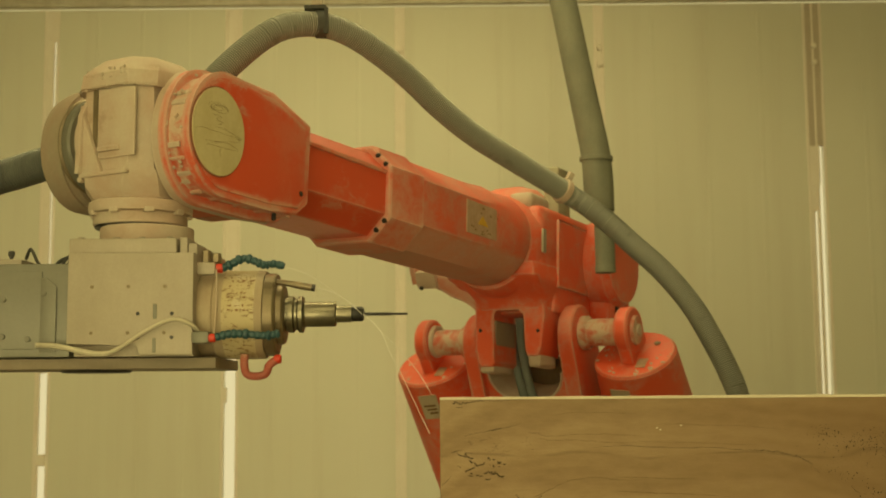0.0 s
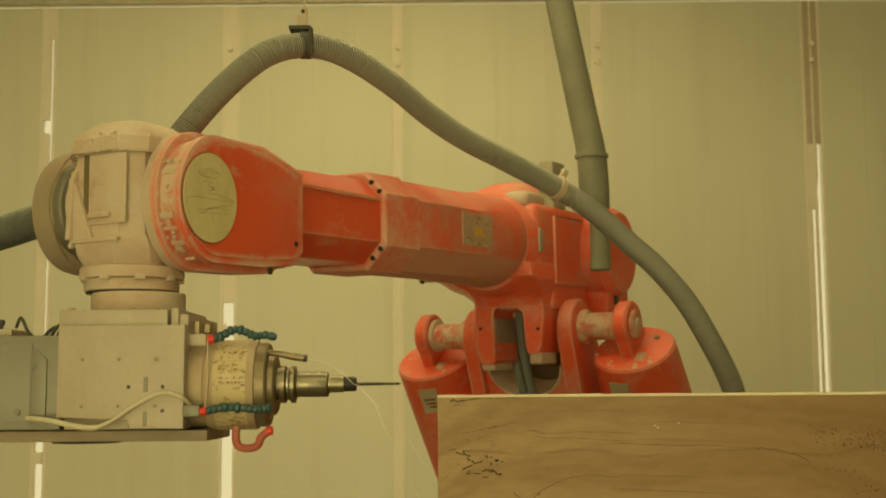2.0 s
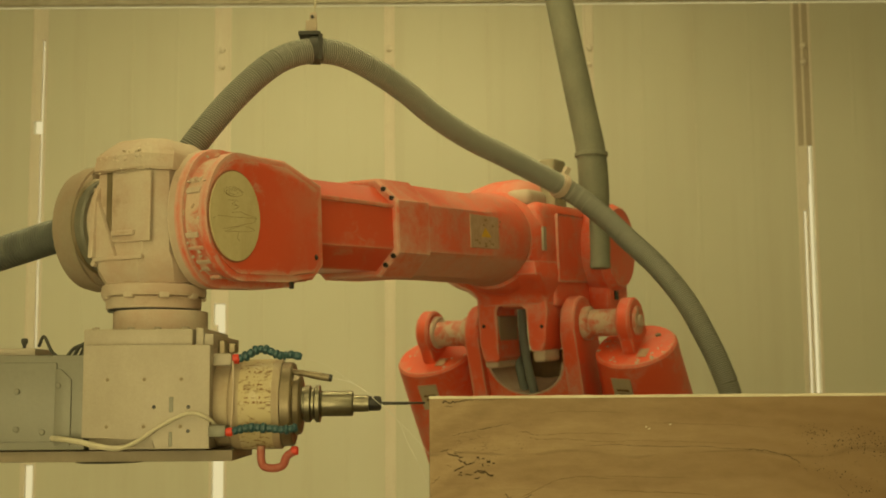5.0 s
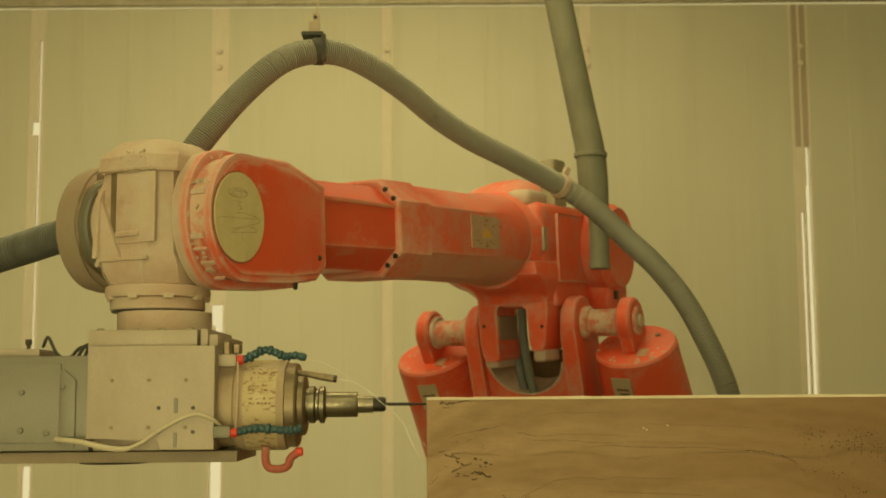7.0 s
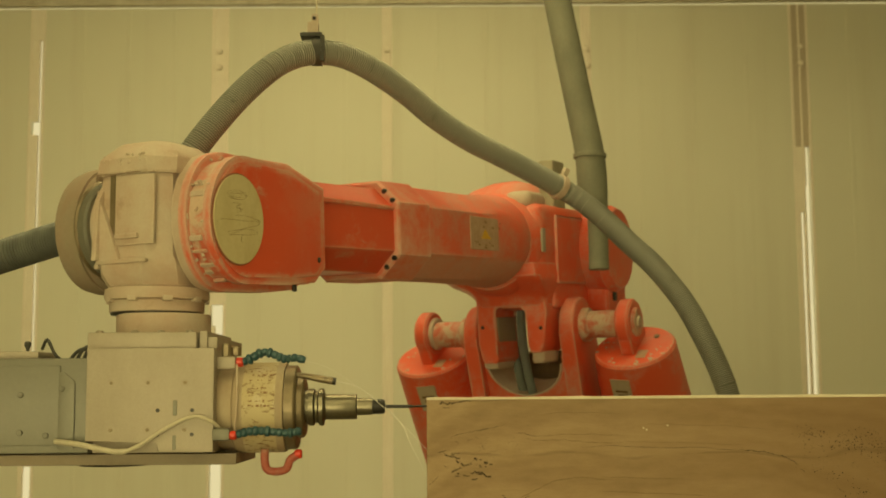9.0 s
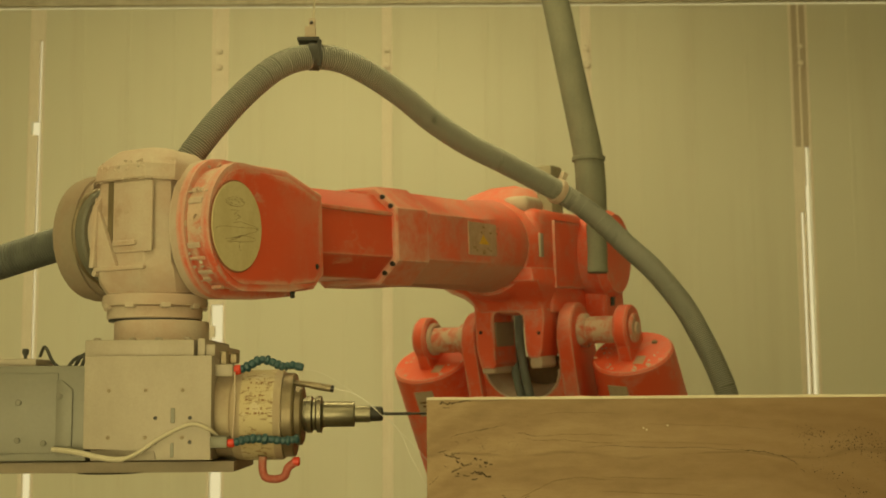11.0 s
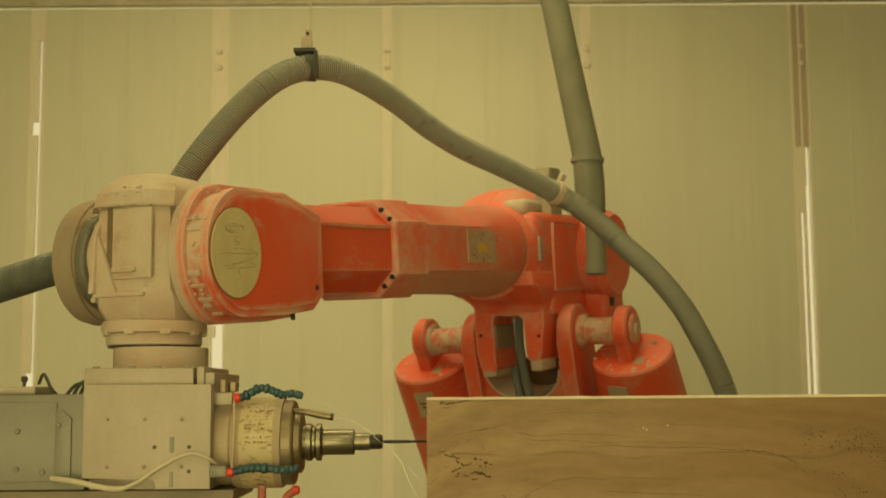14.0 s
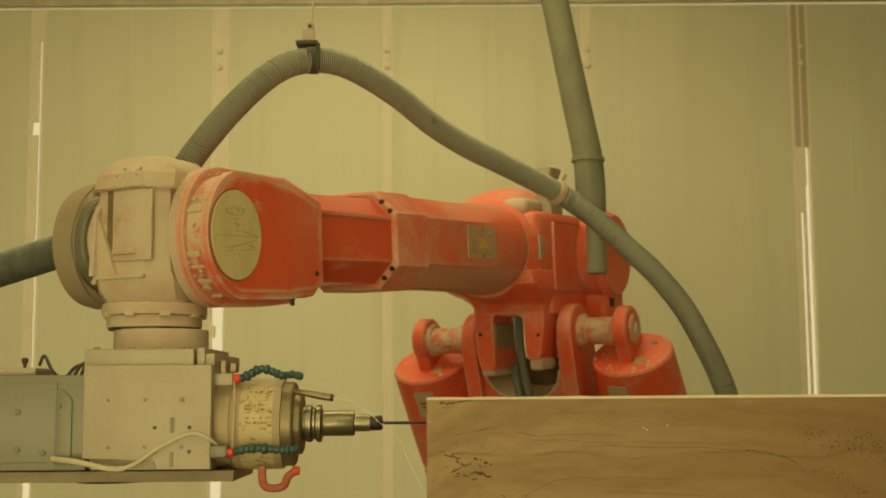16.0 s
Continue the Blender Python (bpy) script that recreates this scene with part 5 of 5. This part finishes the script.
    crack([(0.5835, -0.097), (0.5982, -0.1014), (0.6092, -0.1079), (0.6165, -0.1127)], 0.0009)
    crack([(0.6202, -0.1197), (0.6282, -0.1255)], 0.0006)
    crack([(0.6275, -0.061), (0.6385, -0.064), (0.6495, -0.0676)], 0.0007)
    crack([(0.6788, -0.1475), (0.6843, -0.1545), (0.6934, -0.16)], 0.0005)
    crack([(0.7136, -0.0665), (0.7165, -0.0728)], 0.0011)
    crack([(0.1407, -0.1727), (0.1642, -0.1589), (0.1878, -0.148), (0.2035, -0.1401), (0.2505, -0.1311), (0.2819, -0.1342), (0.327, -0.1374)], 0.001, VEIN)
    crack([(0.1642, -0.0668), (0.1878, -0.0711), (0.227, -0.0699), (0.2819, -0.0746), (0.327, -0.0746)], 0.0008, VEIN)
    crack([(0.1799, -0.064), (0.227, -0.0613), (0.2819, -0.0609), (0.327, -0.0633)], 0.0008, VEIN)
    crack([(0.1917, -0.0276), (0.2427, -0.0244), (0.327, -0.0268)], 0.0009, VEIN)
    crack([(0.2904, -0.1307), (0.327, -0.1325), (0.371, -0.1343), (0.4259, -0.1347)], 0.0008, VEIN)
    crack([(0.2904, -0.1545), (0.327, -0.1563), (0.4003, -0.16), (0.4809, -0.1644)], 0.001, VEIN)
    crack([(0.3636, -0.0446), (0.4369, -0.0464), (0.5176, -0.05), (0.5835, -0.0566)], 0.0008, VEIN)
    crack([(0.327, -0.0728), (0.4369, -0.0764), (0.5249, -0.0801)], 0.0007, VEIN)
    # small pits: dark blobs by the corner, bands of fine ones further along
    random.seed(23)

    def pit(bm, px, pz, rx, rz):
        ring = [bm.verts.new((px + rx * math.cos(a) * random.uniform(0.7, 1.2), -0.0004, pz + rz * math.sin(a) * random.uniform(0.7, 1.2))) for a in (i * math.pi / 4 for i in range(8))]
        floor_vert = bm.verts.new((px, 0.0002, pz))
        top = bm.verts.new((px, -0.0005, pz))
        for i in range(8):
            bm.faces.new((ring[i], ring[(i + 1) % 8], top))
            bm.faces.new((ring[(i + 1) % 8], ring[i], floor_vert))

    for px, pz, rx, rz in ((0.089, -0.1015, 0.003, 0.0022), (0.107, -0.109, 0.0038, 0.0018), (0.098, -0.113, 0.0026, 0.0014), (0.058, -0.107, 0.003, 0.0018), (0.053, -0.099, 0.004, 0.002), (0.043, -0.093, 0.004, 0.0014), (0.088, -0.125, 0.006, 0.002), (0.104, -0.129, 0.004, 0.003), (0.052, -0.124, 0.003, 0.0022), (0.140, -0.173, 0.003, 0.002), (0.170, -0.172, 0.003, 0.0024)):
        bm = bmesh.new()
        pit(bm, px, pz, rx * 0.8, rz * 0.6)
        part("pit", bm, CRACK, stone)
    bm = bmesh.new()
    for cx, cz, sx, sz, slope, count in ((0.70, -0.078, 0.040, 0.011, -0.05, 120), (0.655, -0.062, 0.022, 0.006, -0.3, 22), (0.755, -0.088, 0.02, 0.012, -0.5, 40), (0.79, -0.118, 0.018, 0.012, -0.6, 34), (0.66, -0.128, 0.02, 0.005, -0.2, 16), (0.715, -0.158, 0.022, 0.010, 0.2, 22), (0.13, -0.08, 0.03, 0.012, 0.3, 14)):
        for _ in range(count * 3 // 2):
            dx = random.gauss(0, sx)
            big = random.random() ** 3
            pit(bm, cx + dx, cz + slope * dx + random.gauss(0, sz), 0.0005 + 0.0010 * big, 0.0004 + 0.0009 * big)
    tagged(part("fine_pits", bm, CRACK, stone), kind="stuff")
    for px, pz in ((0.40, -0.048), (0.365, -0.055), (0.36, -0.052)):
        part("chip", box(px, px + 0.003, -0.001, 0.001, pz, pz + 0.002, 0.0004, 1), CHALK, stone)
    plinth = tagged(part("plinth", box(-0.02, 1.22, 2.16, 2.72, 0, 0.9045, 0.01), FLOOR), "plain dusty concrete plinth under the stone", "plinth")
    return stone


# ---- build ----
wall_north = build_booth()
TO_ROBOT, FOREARM, WRIST_BLOCK, LOWER_ARM, BALANCERS = build_robot()
HEAD = build_head()
HOSE_PIECES = build_hose()
HANGER = build_hanger()
SUPPLY = build_supply()
CLIP = build_clip()
build_stone()
build_seals(wall_north)
build_clips(wall_north)


def motions():
    walk(FOREARM, [(t, TO_ROBOT @ forearm_at(t)) for t in TIMES])
    walk(WRIST_BLOCK, [(t, TO_ROBOT @ wrist_pose(t)) for t in TIMES])
    walk(LOWER_ARM, [(t, TO_ROBOT @ upright_at(t, lower_lean(t))) for t in TIMES])
    for ob in BALANCERS:
        walk(ob, [(t, TO_ROBOT @ upright_at(t, lower_lean(t) + radians(13))) for t in TIMES])
    walk(HEAD, [(t, Matrix.Translation(wrist_at(t))) for t in TIMES])
    rows = {t: hose_rows(t) for t in TIMES}
    for i, ob in enumerate(HOSE_PIECES):
        walk(ob, [(t, rows[t][i]) for t in TIMES])

    def along(t, i):
        line = hose_at(t)
        x = (line[i + 1] - line[i - 1]).normalized()
        y = (Vector((0, 1, 0)) - x * x.y).normalized()
        return axes(x, y, x.cross(y), line[i])
    walk(CLIP, [(t, along(t, 129)) for t in TIMES])
    walk(HANGER, [(t, Matrix.Translation(hose_at(t)[60] + Vector((0.0, 0, 0.036)))) for t in TIMES])
    walk(SUPPLY, [(t, Matrix.Translation(Vector((0.4426, 3.687, 2.301)) + clip_shift(t) * 0.8)) for t in TIMES])


motions()
